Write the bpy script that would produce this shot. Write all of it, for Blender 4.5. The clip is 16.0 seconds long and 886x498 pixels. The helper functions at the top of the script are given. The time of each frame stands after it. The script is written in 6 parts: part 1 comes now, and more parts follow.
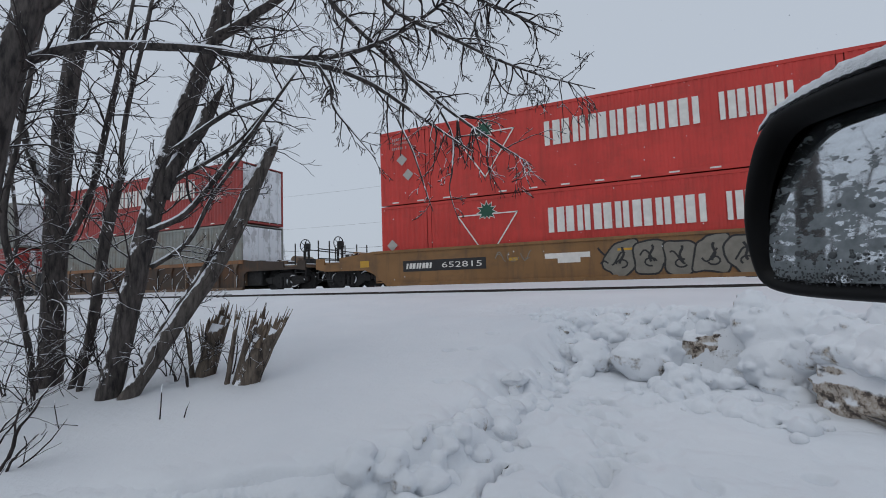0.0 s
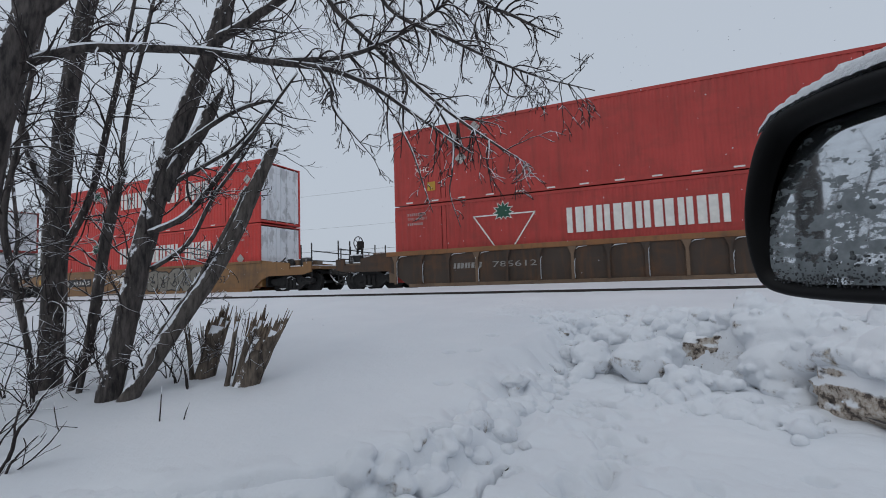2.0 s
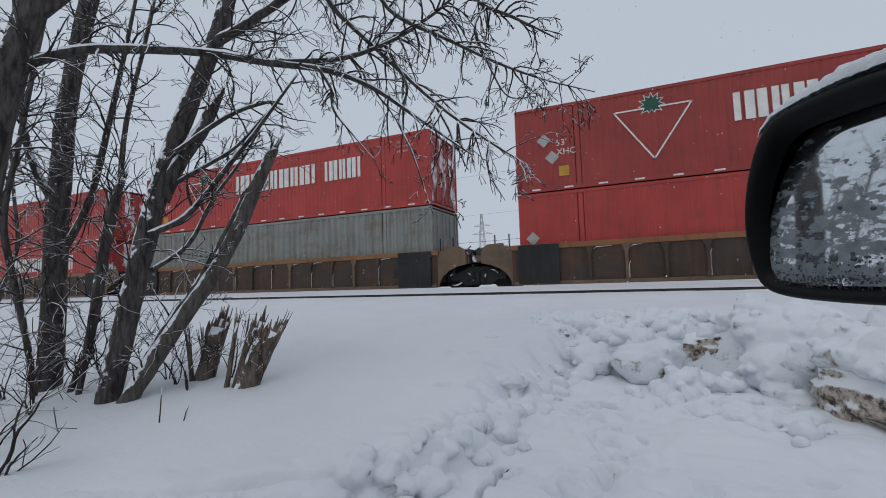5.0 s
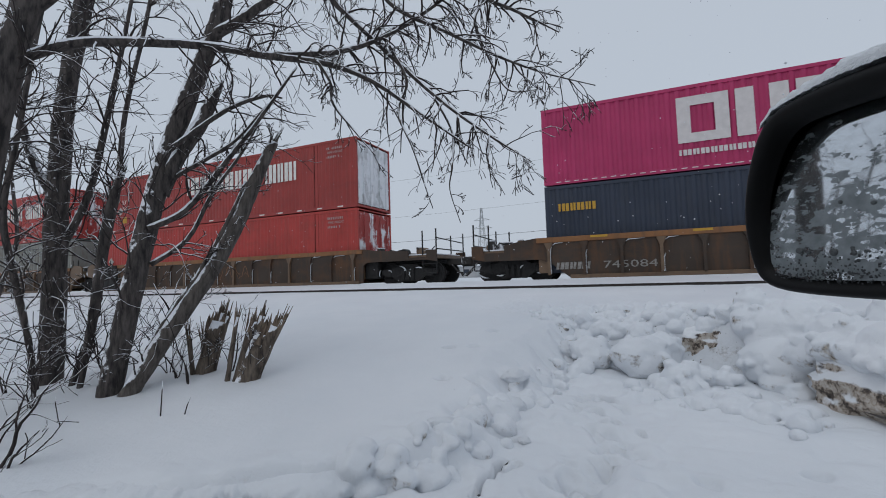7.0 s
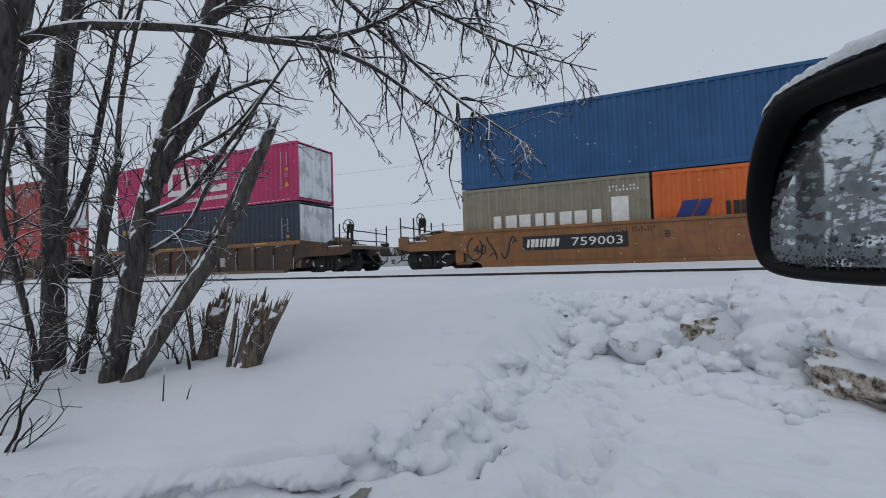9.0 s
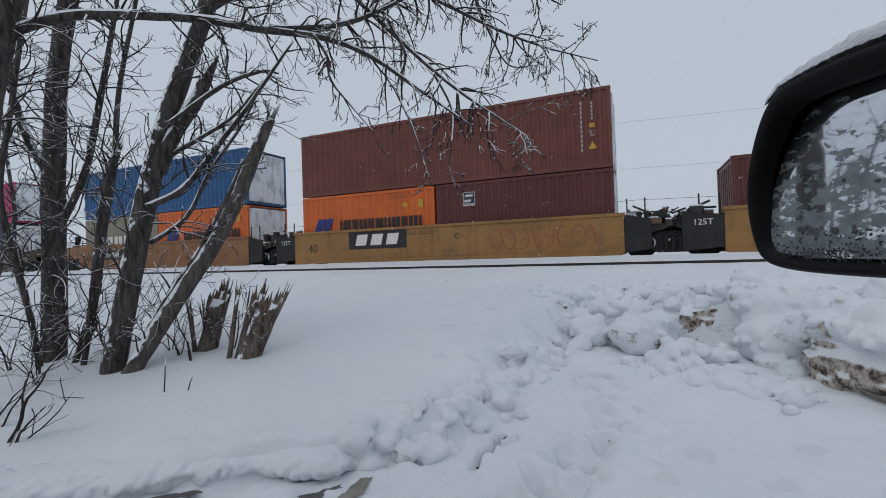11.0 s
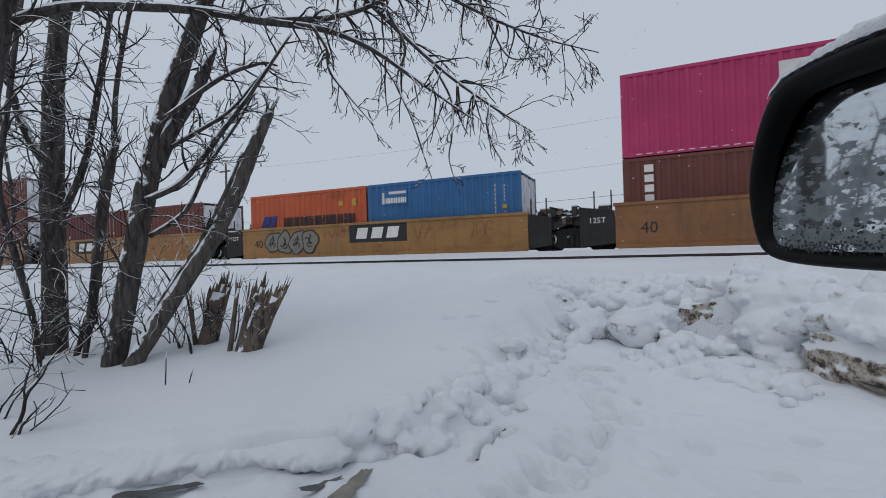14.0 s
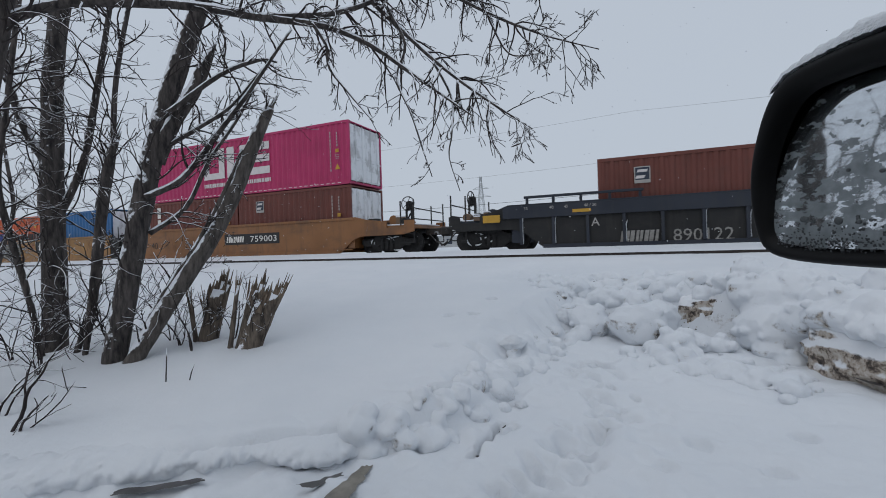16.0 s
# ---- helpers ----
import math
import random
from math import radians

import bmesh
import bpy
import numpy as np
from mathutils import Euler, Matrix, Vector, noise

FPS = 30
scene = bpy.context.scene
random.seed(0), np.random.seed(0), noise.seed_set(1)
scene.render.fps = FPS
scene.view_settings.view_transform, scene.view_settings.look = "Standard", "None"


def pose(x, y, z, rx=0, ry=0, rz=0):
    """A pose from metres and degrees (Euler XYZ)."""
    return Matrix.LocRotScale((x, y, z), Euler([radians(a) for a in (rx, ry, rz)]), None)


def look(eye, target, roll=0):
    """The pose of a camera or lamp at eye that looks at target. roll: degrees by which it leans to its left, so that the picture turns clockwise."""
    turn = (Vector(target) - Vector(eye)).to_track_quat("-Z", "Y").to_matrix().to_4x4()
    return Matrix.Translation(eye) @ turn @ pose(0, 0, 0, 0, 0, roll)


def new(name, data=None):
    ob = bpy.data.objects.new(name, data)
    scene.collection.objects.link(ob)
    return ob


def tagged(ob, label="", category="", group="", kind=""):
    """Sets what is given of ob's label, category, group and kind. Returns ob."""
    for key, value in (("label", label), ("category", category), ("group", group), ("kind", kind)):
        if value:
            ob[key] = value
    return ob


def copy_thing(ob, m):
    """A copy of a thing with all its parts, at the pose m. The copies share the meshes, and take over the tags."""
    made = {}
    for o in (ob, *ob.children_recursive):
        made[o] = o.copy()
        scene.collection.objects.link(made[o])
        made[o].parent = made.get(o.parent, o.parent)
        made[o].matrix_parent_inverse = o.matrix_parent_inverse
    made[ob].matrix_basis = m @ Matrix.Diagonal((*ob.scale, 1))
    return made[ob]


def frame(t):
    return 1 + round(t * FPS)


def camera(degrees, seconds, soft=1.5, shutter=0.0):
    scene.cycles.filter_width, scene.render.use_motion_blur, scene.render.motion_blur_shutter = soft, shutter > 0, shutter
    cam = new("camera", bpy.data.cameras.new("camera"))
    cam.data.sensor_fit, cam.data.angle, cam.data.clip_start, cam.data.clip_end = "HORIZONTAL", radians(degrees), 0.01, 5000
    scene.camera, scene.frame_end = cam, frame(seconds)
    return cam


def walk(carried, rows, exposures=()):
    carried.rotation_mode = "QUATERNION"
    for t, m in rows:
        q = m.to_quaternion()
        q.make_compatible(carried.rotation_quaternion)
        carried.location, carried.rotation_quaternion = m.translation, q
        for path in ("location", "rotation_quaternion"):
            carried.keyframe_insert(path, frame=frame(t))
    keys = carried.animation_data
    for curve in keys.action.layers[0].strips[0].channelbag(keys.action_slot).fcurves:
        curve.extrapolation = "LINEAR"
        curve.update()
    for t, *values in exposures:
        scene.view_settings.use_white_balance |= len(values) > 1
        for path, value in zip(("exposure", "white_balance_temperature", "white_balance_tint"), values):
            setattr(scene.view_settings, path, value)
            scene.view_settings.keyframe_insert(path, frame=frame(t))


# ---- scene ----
# The eye sits in a parked car, 1.5 m above the road; the tracks run along x.
cam = camera(89.7, 16.0, 0.95, 0.06)
EYE = (0, 0, 1.5)


def aim(yaw, pitch, roll, drift=0.0):
    """A pose at the eye, turned yaw degrees to the left of the tracks' normal; the hand drifts a little."""
    y, p = radians(yaw), radians(pitch)
    to = Vector((-math.sin(y) * math.cos(p), math.cos(y) * math.cos(p), math.sin(p)))
    eye = Vector(EYE) + Vector((drift, 0, 0))
    return look(eye, eye + 10 * to, roll)


walk(cam, [(t, aim(23.53, p, -1.85, np.interp(t, [0, 8, 12.5, 15, 16], [-0.003, -0.004, -0.006, -0.0075, -0.008]))) for t, p in (
    (0, 3.93), (0.5, 3.94), (1, 4.03), (1.5, 4.08), (2, 4.15), (2.5, 4.28), (3, 4.36), (3.5, 4.42), (4, 4.45),
    (5, 4.3), (6, 3.93), (6.5, 3.72), (7, 3.56), (7.5, 3.36), (8, 2.95), (8.5, 2.43), (9, 1.85), (9.5, 1.4), (10.5, 0.92), (11.5, 0.6),
    (12, 0.31), (12.5, 0.12), (13, 0.04), (13.5, -0.06), (14, -0.08), (14.5, -0.16), (15, -0.24),
    (15.5, -0.3), (16, -0.44))])

# ---- world, an even overcast sky and a wide soft sun ----
world = bpy.data.worlds.new("overcast")
scene.world = world
world.use_nodes = True
wn, wl = world.node_tree.nodes, world.node_tree.links
wn.clear()
sky = wn.new("ShaderNodeTexSky")
sky.sky_type = "NISHITA"
sky.sun_disc = False
sky.sun_elevation, sky.sun_rotation = radians(38), radians(200)
sky.dust_density, sky.ozone_density = 6.0, 2.0
scale = wn.new("ShaderNodeMixRGB")
scale.blend_type, scale.inputs[0].default_value = "MULTIPLY", 1.0
scale.inputs[2].default_value = (0.1, 0.1, 0.1, 1)
cloud = wn.new("ShaderNodeMixRGB")
cloud.inputs[0].default_value = 0.93
cloud.inputs[2].default_value = (0.502, 0.560, 0.640, 1)
wback, wout = wn.new("ShaderNodeBackground"), wn.new("ShaderNodeOutputWorld")
wl.new(sky.outputs[0], scale.inputs[1])
wl.new(scale.outputs[0], cloud.inputs[1])
wl.new(cloud.outputs[0], wback.inputs[0])
wl.new(wback.outputs[0], wout.inputs[0])
sun = new("sun", bpy.data.lights.new("sun", "SUN"))
sun.data.energy, sun.data.angle, sun.data.color = 0.33, radians(60), (1.0, 0.98, 0.95)
sun.matrix_world = look((0, 0, 30), (5, 14, 0))
scene.view_settings.exposure = 0.0

# ---- materials ----
def nodes_of(name, rough=0.6, metal=0.0):
    m = bpy.data.materials.new(name)
    m.use_nodes = True
    n, l = m.node_tree.nodes, m.node_tree.links
    b = n["Principled BSDF"]
    b.inputs["Roughness"].default_value, b.inputs["Metallic"].default_value = rough, metal
    return m, n, l, b


def noise_node(n, l, size, detail=4.0, rough=0.55, stretch=(1, 1, 1)):
    """A noise in object space; size is that of its patches in metres."""
    tc, mp, t = n.new("ShaderNodeTexCoord"), n.new("ShaderNodeMapping"), n.new("ShaderNodeTexNoise")
    mp.inputs["Scale"].default_value = stretch
    t.inputs["Scale"].default_value = 1 / size
    t.inputs["Detail"].default_value, t.inputs["Roughness"].default_value = detail, rough
    l.new(tc.outputs["Object"], mp.inputs[0])
    l.new(mp.outputs[0], t.inputs["Vector"])
    return t.outputs["Fac"]


def ramp_node(n, l, fac, stops):
    r = n.new("ShaderNodeValToRGB")
    e = r.color_ramp.elements
    while len(e) < len(stops):
        e.new(0.5)
    for k, (pos, col) in zip(e, stops):
        k.position = pos
        k.color = (*col, 1) if len(col) == 3 else col
    l.new(fac, r.inputs[0])
    return r.outputs[0]


def mix_node(n, l, fac, a, b, kind="MIX"):
    m = n.new("ShaderNodeMixRGB")
    m.blend_type = kind
    for k, v in ((0, fac), (1, a), (2, b)):
        if isinstance(v, (int, float)):
            m.inputs[k].default_value = v
        elif isinstance(v, tuple):
            m.inputs[k].default_value = (*v, 1)
        else:
            l.new(v, m.inputs[k])
    return m.outputs[0]


def bump_node(n, l, height, strength, distance, b, after=None):
    k = n.new("ShaderNodeBump")
    k.inputs["Strength"].default_value, k.inputs["Distance"].default_value = strength, distance
    l.new(height, k.inputs["Height"])
    if after is not None:
        l.new(after, k.inputs["Normal"])
    l.new(k.outputs[0], b.inputs["Normal"])
    return k.outputs[0]


def grey(v):
    return (v, v, v)


def paint(name, col, dirt=(0.12, 0.09, 0.07), worn=0.25, rough=0.5, snow=0.0, streak=True):
    """Weathered paint: faded patches, vertical dirt streaks, and stuck snow where snow is above 0."""
    m, n, l, b = nodes_of(name, rough)
    fade = ramp_node(n, l, noise_node(n, l, 1.3, 3), [(0.3, tuple(0.86 * c for c in col)), (0.72, tuple(min(1, 1.1 * c + 0.008) for c in col))])
    st = noise_node(n, l, 0.22, 5, 0.65, (1, 1, 0.13) if streak else (1, 1, 1))
    base = mix_node(n, l, ramp_node(n, l, st, [(0.5, grey(0)), (0.8, grey(worn))]), fade, dirt)
    fine = noise_node(n, l, 0.03, 4, 0.7)
    blot = noise_node(n, l, 0.55, 7, 0.7, (0.5, 1, 1))
    base = mix_node(n, l, ramp_node(n, l, blot, [(0.50, grey(0)), (0.72, grey(worn * 0.75))]), base, dirt)
    base = mix_node(n, l, ramp_node(n, l, fine, [(0.62, grey(0)), (0.75, grey(worn * 0.8))]), base, dirt)
    if snow:
        sn = ramp_node(n, l, noise_node(n, l, 0.5, 6, 0.62, (1, 1, 0.55)), [(0.72 - snow * 0.5, grey(0)), (0.8 - snow * 0.5, grey(1))])
        base = mix_node(n, l, sn, base, (0.78, 0.8, 0.83))
        l.new(mix_node(n, l, sn, grey(rough), grey(0.9)), b.inputs["Roughness"])
    l.new(base, b.inputs["Base Color"])
    bump_node(n, l, fine, 0.25, 0.003, b)
    return m


def plain(name, col, rough=0.6, metal=0.0, vary=0.12, size=0.2):
    m, n, l, b = nodes_of(name, rough, metal)
    v = ramp_node(n, l, noise_node(n, l, size, 4), [(0.3, tuple(c * (1 - vary) for c in col)), (0.7, tuple(min(1, c * (1 + vary)) for c in col))])
    l.new(v, b.inputs["Base Color"])
    bump_node(n, l, noise_node(n, l, size * 0.1, 3), 0.2, size * 0.02, b)
    return m


def snow_material(name, dirt=0.0, old=0.0):
    """dirt: grit all over; old: gritty old snow laid bare on steep cut faces, in patches."""
    m, n, l, b = nodes_of(name, 0.85)
    broad = ramp_node(n, l, noise_node(n, l, 1.6, 4), [(0.3, (0.675, 0.705, 0.745)), (0.7, (0.735, 0.757, 0.788))])
    if dirt:
        d = ramp_node(n, l, noise_node(n, l, 0.22, 6, 0.68), [(0.62 - dirt * 0.3, grey(0)), (0.78 - dirt * 0.3, grey(0.9))])
        broad = mix_node(n, l, d, broad, mix_node(n, l, noise_node(n, l, 0.06, 3), (0.10, 0.075, 0.055), (0.42, 0.36, 0.28)))
    if old:
        g, sep = n.new("ShaderNodeNewGeometry"), n.new("ShaderNodeSeparateXYZ")
        l.new(g.outputs["Normal"], sep.inputs[0])
        steep = ramp_node(n, l, sep.outputs["Z"], [(0.18, grey(1)), (0.45, grey(0))])
        spots = ramp_node(n, l, noise_node(n, l, 0.30, 6, 0.7), [(0.60 - old * 0.25, grey(0)), (0.72 - old * 0.25, grey(1))])
        where = mix_node(n, l, 1.0, steep, spots, "MULTIPLY")
        grit = mix_node(n, l, ramp_node(n, l, noise_node(n, l, 0.05, 5, 0.7), [(0.42, grey(0)), (0.6, grey(1))]), (0.06, 0.045, 0.035), (0.50, 0.44, 0.36))
        broad = mix_node(n, l, where, broad, grit)
    l.new(broad, b.inputs["Base Color"])
    k = bump_node(n, l, noise_node(n, l, 0.10, 7, 0.66), 0.6, 0.025, b)
    bump_node(n, l, noise_node(n, l, 0.012, 3, 0.7), 0.35, 0.004, b, k)
    b.inputs["Subsurface Weight"].default_value = 0.0
    return m


def bark_material(name, dark, light, snow=0.5):
    """Bark with snow lying on what faces the sky."""
    m, n, l, b = nodes_of(name, 0.9)
    grain = noise_node(n, l, 0.05, 6, 0.65, (1, 1, 0.22))
    base = ramp_node(n, l, grain, [(0.35, dark), (0.7, light)])
    g, sep = n.new("ShaderNodeNewGeometry"), n.new("ShaderNodeSeparateXYZ")
    l.new(g.outputs["Normal"], sep.inputs[0])
    add = n.new("ShaderNodeMath")
    add.operation = "MULTIPLY_ADD"
    l.new(noise_node(n, l, 0.16, 5, 0.65), add.inputs[0])
    add.inputs[1].default_value = 1.1
    l.new(sep.outputs["Z"], add.inputs[2])
    lie = ramp_node(n, l, add.outputs[0], [(1.18 - snow, grey(0)), (1.24 - snow, grey(1))])
    l.new(mix_node(n, l, lie, base, (0.80, 0.82, 0.86)), b.inputs["Base Color"])
    bump_node(n, l, grain, 0.8, 0.012, b)
    return m


SNOW = snow_material("snow")
SNOW_BANK = snow_material("snow_on_old_ploughed_snow", 0.0, 0.18)
BARK = bark_material("bark", (0.013, 0.011, 0.011), (0.115, 0.098, 0.090), 0.46)
BARK_GREY = bark_material("grey_bark", (0.036, 0.030, 0.027), (0.145, 0.126, 0.112), 0.31)
STUMP_BARK = bark_material("stump_bark", (0.04, 0.031, 0.025), (0.20, 0.16, 0.125), 0.32)
TWIG = bark_material("twig_bark", (0.016, 0.012, 0.012), (0.050, 0.038, 0.036), 0.20)
SPLINTER = bark_material("split_wood", (0.05, 0.035, 0.026), (0.27, 0.205, 0.15), 0.12)
RED = paint("red_paint", (0.42, 0.036, 0.028), (0.15, 0.03, 0.02), 0.5)
RED_BRIGHT = paint("fresh_red_paint", (0.56, 0.036, 0.026), (0.22, 0.03, 0.02), 0.42)
RED_DULL = paint("dull_red_paint", (0.31, 0.030, 0.024), (0.13, 0.025, 0.02), 0.4)
RED_SNOWY = paint("snow_crusted_red", (0.36, 0.03, 0.025), (0.16, 0.03, 0.02), 0.3, snow=0.42)
WHITE_CRUST = paint("snow_crusted_white", (0.55, 0.56, 0.58), (0.3, 0.28, 0.27), 0.3, snow=0.62)
STEEL_GREY = paint("grey_green_paint", (0.235, 0.245, 0.225), (0.12, 0.075, 0.04), 0.85)
MAGENTA = paint("magenta_paint", (0.42, 0.018, 0.105), (0.25, 0.02, 0.08), 0.2)
NAVY = paint("navy_paint", (0.016, 0.026, 0.05), (0.05, 0.045, 0.04), 0.2)
BLUE = paint("blue_paint", (0.005, 0.075, 0.205), (0.02, 0.04, 0.10), 0.3)
SKY_BLUE = paint("bright_blue_paint", (0.018, 0.12, 0.30), (0.02, 0.06, 0.14), 0.35)
ORANGE = paint("orange_paint", (0.62, 0.12, 0.012), (0.3, 0.07, 0.02), 0.35)
ORANGE_FADED = paint("faded_orange_paint", (0.50, 0.085, 0.02), (0.25, 0.07, 0.03), 0.45)
TAN = paint("tan_paint", (0.25, 0.225, 0.165), (0.12, 0.09, 0.06), 0.5)
BROWN = paint("brown_paint", (0.135, 0.03, 0.018), (0.06, 0.025, 0.018), 0.4)
MAROON = paint("maroon_paint", (0.10, 0.016, 0.014), (0.05, 0.02, 0.016), 0.4)
CAR_YELLOW = paint("car_yellow", (0.30, 0.148, 0.038), (0.11, 0.062, 0.03), 0.8)
CAR_OCHRE = paint("car_ochre", (0.225, 0.11, 0.033), (0.08, 0.05, 0.03), 0.8)
CAR_RUST = paint("car_orange_brown", (0.24, 0.10, 0.030), (0.09, 0.05, 0.03), 0.8)
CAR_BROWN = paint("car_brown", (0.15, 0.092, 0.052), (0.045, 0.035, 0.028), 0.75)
# the car brown with recess shade put into its colour, plus rust dirt
CAR_BROWN_SHADED = paint("car_brown_shaded", (0.048, 0.033, 0.024), (0.125, 0.055, 0.022), 0.85, 0.8)
CAR_BLUE = paint("car_dark_blue", (0.018, 0.023, 0.036), (0.04, 0.04, 0.04), 0.5, 0.75)
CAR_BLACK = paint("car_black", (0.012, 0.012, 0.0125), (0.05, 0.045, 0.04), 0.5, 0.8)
GEAR_SNOW = paint("snow_caked_steel", (0.03, 0.028, 0.027), (0.08, 0.06, 0.045), 0.5, 0.75, snow=0.34)
GRIME = plain("running_gear_steel", (0.022, 0.021, 0.021), 0.75, 0.2, 0.4, 0.1)
RAIL_STEEL = plain("rail_steel", (0.035, 0.028, 0.025), 0.55, 0.5, 0.3, 0.1)
WHITE = plain("white_lettering", (0.72, 0.70, 0.66), 0.6, 0, 0.10)
PALE = plain("pale_lettering", (0.62, 0.58, 0.57), 0.6, 0, 0.08)
GREY_WHITE = plain("grey_placard", (0.38, 0.36, 0.34), 0.6, 0, 0.12)
BLACK = plain("black_lettering", (0.015, 0.015, 0.016), 0.6)
YELLOW = plain("yellow_marking", (0.50, 0.28, 0.03), 0.6)
GREEN = plain("green_mark", (0.010, 0.075, 0.045), 0.6)
MARK_BLUE = plain("blue_mark", (0.012, 0.03, 0.17), 0.6)
SILVER_TAG = plain("silver_graffiti", (0.19, 0.175, 0.145), 0.6, 0, 0.15)
RED_TAG = plain("red_graffiti", (0.30, 0.075, 0.05), 0.6, 0, 0.15)
BROWN_TAG = plain("brown_graffiti", (0.19, 0.09, 0.04), 0.6, 0, 0.15)
HOUSING = plain("black_mirror_shell", (0.0025, 0.0025, 0.003), 0.55, 0, 0.2, 0.05)
HOUSING.node_tree.nodes["Principled BSDF"].inputs["Specular IOR Level"].default_value = 0.25

# ---- mesh helpers ----
def part(name, bm, material, parent, label=""):
    """Links a bmesh as one mesh object under a thing or a part."""
    me = bpy.data.meshes.new(name)
    bm.to_mesh(me)
    bm.free()
    me.materials.append(material)
    ob = new(name, me)
    ob.parent = parent
    return tagged(ob, label) if label else ob


def mesh_part(name, verts, faces, material, parent=None, smooth=False, label=""):
    me = bpy.data.meshes.new(name)
    me.from_pydata([tuple(v) for v in verts], [], faces)
    me.materials.append(material)
    if smooth:
        me.polygons.foreach_set("use_smooth", [True] * len(me.polygons))
    me.update()
    ob = new(name, me)
    ob.parent = parent
    return tagged(ob, label) if label else ob


def thing(name, m, label, category, group="", kind=""):
    ob = new(name)
    ob.empty_display_size = 0.2
    ob.matrix_basis = m
    return tagged(ob, label, category, group, kind)


def box(bm, x0, x1, y0, y1, z0, z1, bevel=0.0):
    r = bmesh.ops.create_cube(bm, size=1)
    bmesh.ops.scale(bm, vec=(x1 - x0, y1 - y0, z1 - z0), verts=r["verts"])
    bmesh.ops.translate(bm, vec=((x0 + x1) / 2, (y0 + y1) / 2, (z0 + z1) / 2), verts=r["verts"])
    if bevel:
        e = list({k for v in r["verts"] for k in v.link_edges})
        bmesh.ops.bevel(bm, geom=e, offset=bevel, segments=1, affect="EDGES")
    return bm


def rod(bm, a, b, r, sides=8, r2=None):
    a, b = Vector(a), Vector(b)
    d = b - a
    m = Matrix.Translation((a + b) / 2) @ d.to_track_quat("Z", "Y").to_matrix().to_4x4()
    bmesh.ops.create_cone(bm, cap_ends=True, segments=sides, radius1=r, radius2=r if r2 is None else r2, depth=d.length, matrix=m)
    return bm


def plate(bm, pts, y0, y1):
    """A polygon of (x, z) corners, thick from y0 to y1."""
    a = [bm.verts.new((x, y0, z)) for x, z in pts]
    b = [bm.verts.new((x, y1, z)) for x, z in pts]
    bm.faces.new(a)
    bm.faces.new(b[::-1])
    for i in range(len(pts)):
        j = (i + 1) % len(pts)
        bm.faces.new((a[j], a[i], b[i], b[j]))
    return bm


def fix(bm):
    bmesh.ops.recalc_face_normals(bm, faces=bm.faces)
    return bm


def tube(verts, faces, pts, radii, sides=8, rough=0.0, rng=random):
    """Adds a tapering tube along pts to the lists."""
    n0 = len(verts)
    up = Vector((0.3, 0.9, 0.1))
    for i, p in enumerate(pts):
        p = Vector(p)
        d = (Vector(pts[min(i + 1, len(pts) - 1)]) - Vector(pts[max(i - 1, 0)])).normalized()
        u = d.cross(up).normalized()
        w = d.cross(u)
        for k in range(sides):
            a = 2 * math.pi * k / sides
            r = radii[i] * (1 + rough * rng.uniform(-1, 1))
            verts.append(p + u * (r * math.cos(a)) + w * (r * math.sin(a)))
    for i in range(len(pts) - 1):
        for k in range(sides):
            a, b = n0 + i * sides + k, n0 + i * sides + (k + 1) % sides
            faces.append((a, b, b + sides, a + sides))
    faces.append(tuple(range(n0 + sides - 1, n0 - 1, -1)))
    e = n0 + (len(pts) - 1) * sides
    faces.append(tuple(range(e, e + sides)))


def spline(ctrl, n):
    """Points and radii along a Catmull-Rom curve; each control is (x, y, z, r)."""
    c = [Vector(k) for k in ctrl]
    c = [2 * c[0] - c[1]] + c + [2 * c[-1] - c[-2]]
    pts, rad = [], []
    for i in range(1, len(c) - 2):
        for k in range(n):
            t = k / n
            p = 0.5 * ((2 * c[i]) + (c[i + 1] - c[i - 1]) * t + (2 * c[i - 1] - 5 * c[i] + 4 * c[i + 1] - c[i + 2]) * t * t
                       + (3 * c[i] - c[i - 1] - 3 * c[i + 1] + c[i + 2]) * t ** 3)
            pts.append(p.to_3d()), rad.append(max(p.w, 0.001))
    pts.append(c[-2].to_3d()), rad.append(max(c[-2].w, 0.001))
    return pts, rad


def hash_noise(x, y, size, seed):
    """Smooth value noise on numpy arrays, -1 to 1."""
    x, y = x / size, y / size
    i, j = np.floor(x).astype(np.int64), np.floor(y).astype(np.int64)
    u, v = x - i, y - j
    u, v = u * u * u * (u * (u * 6 - 15) + 10), v * v * v * (v * (v * 6 - 15) + 10)

    def h(a, b):
        k = (a * 374761393 + b * 668265263 + seed * 982451653) & 0xFFFFFFFF
        k = ((k ^ (k >> 13)) * 1274126177) & 0xFFFFFFFF
        return ((k ^ (k >> 16)) & 0xFFFF) / 32767.5 - 1
    return (h(i, j) * (1 - u) + h(i + 1, j) * u) * (1 - v) + (h(i, j + 1) * (1 - u) + h(i + 1, j + 1) * u) * v

# ---- ground: one snow sheet with a ploughed bay, a bank round it, and the track bed ----
def smooth(a, b, v):
    t = np.clip((v - a) / (b - a), 0, 1)
    return t * t * (3 - 2 * t)


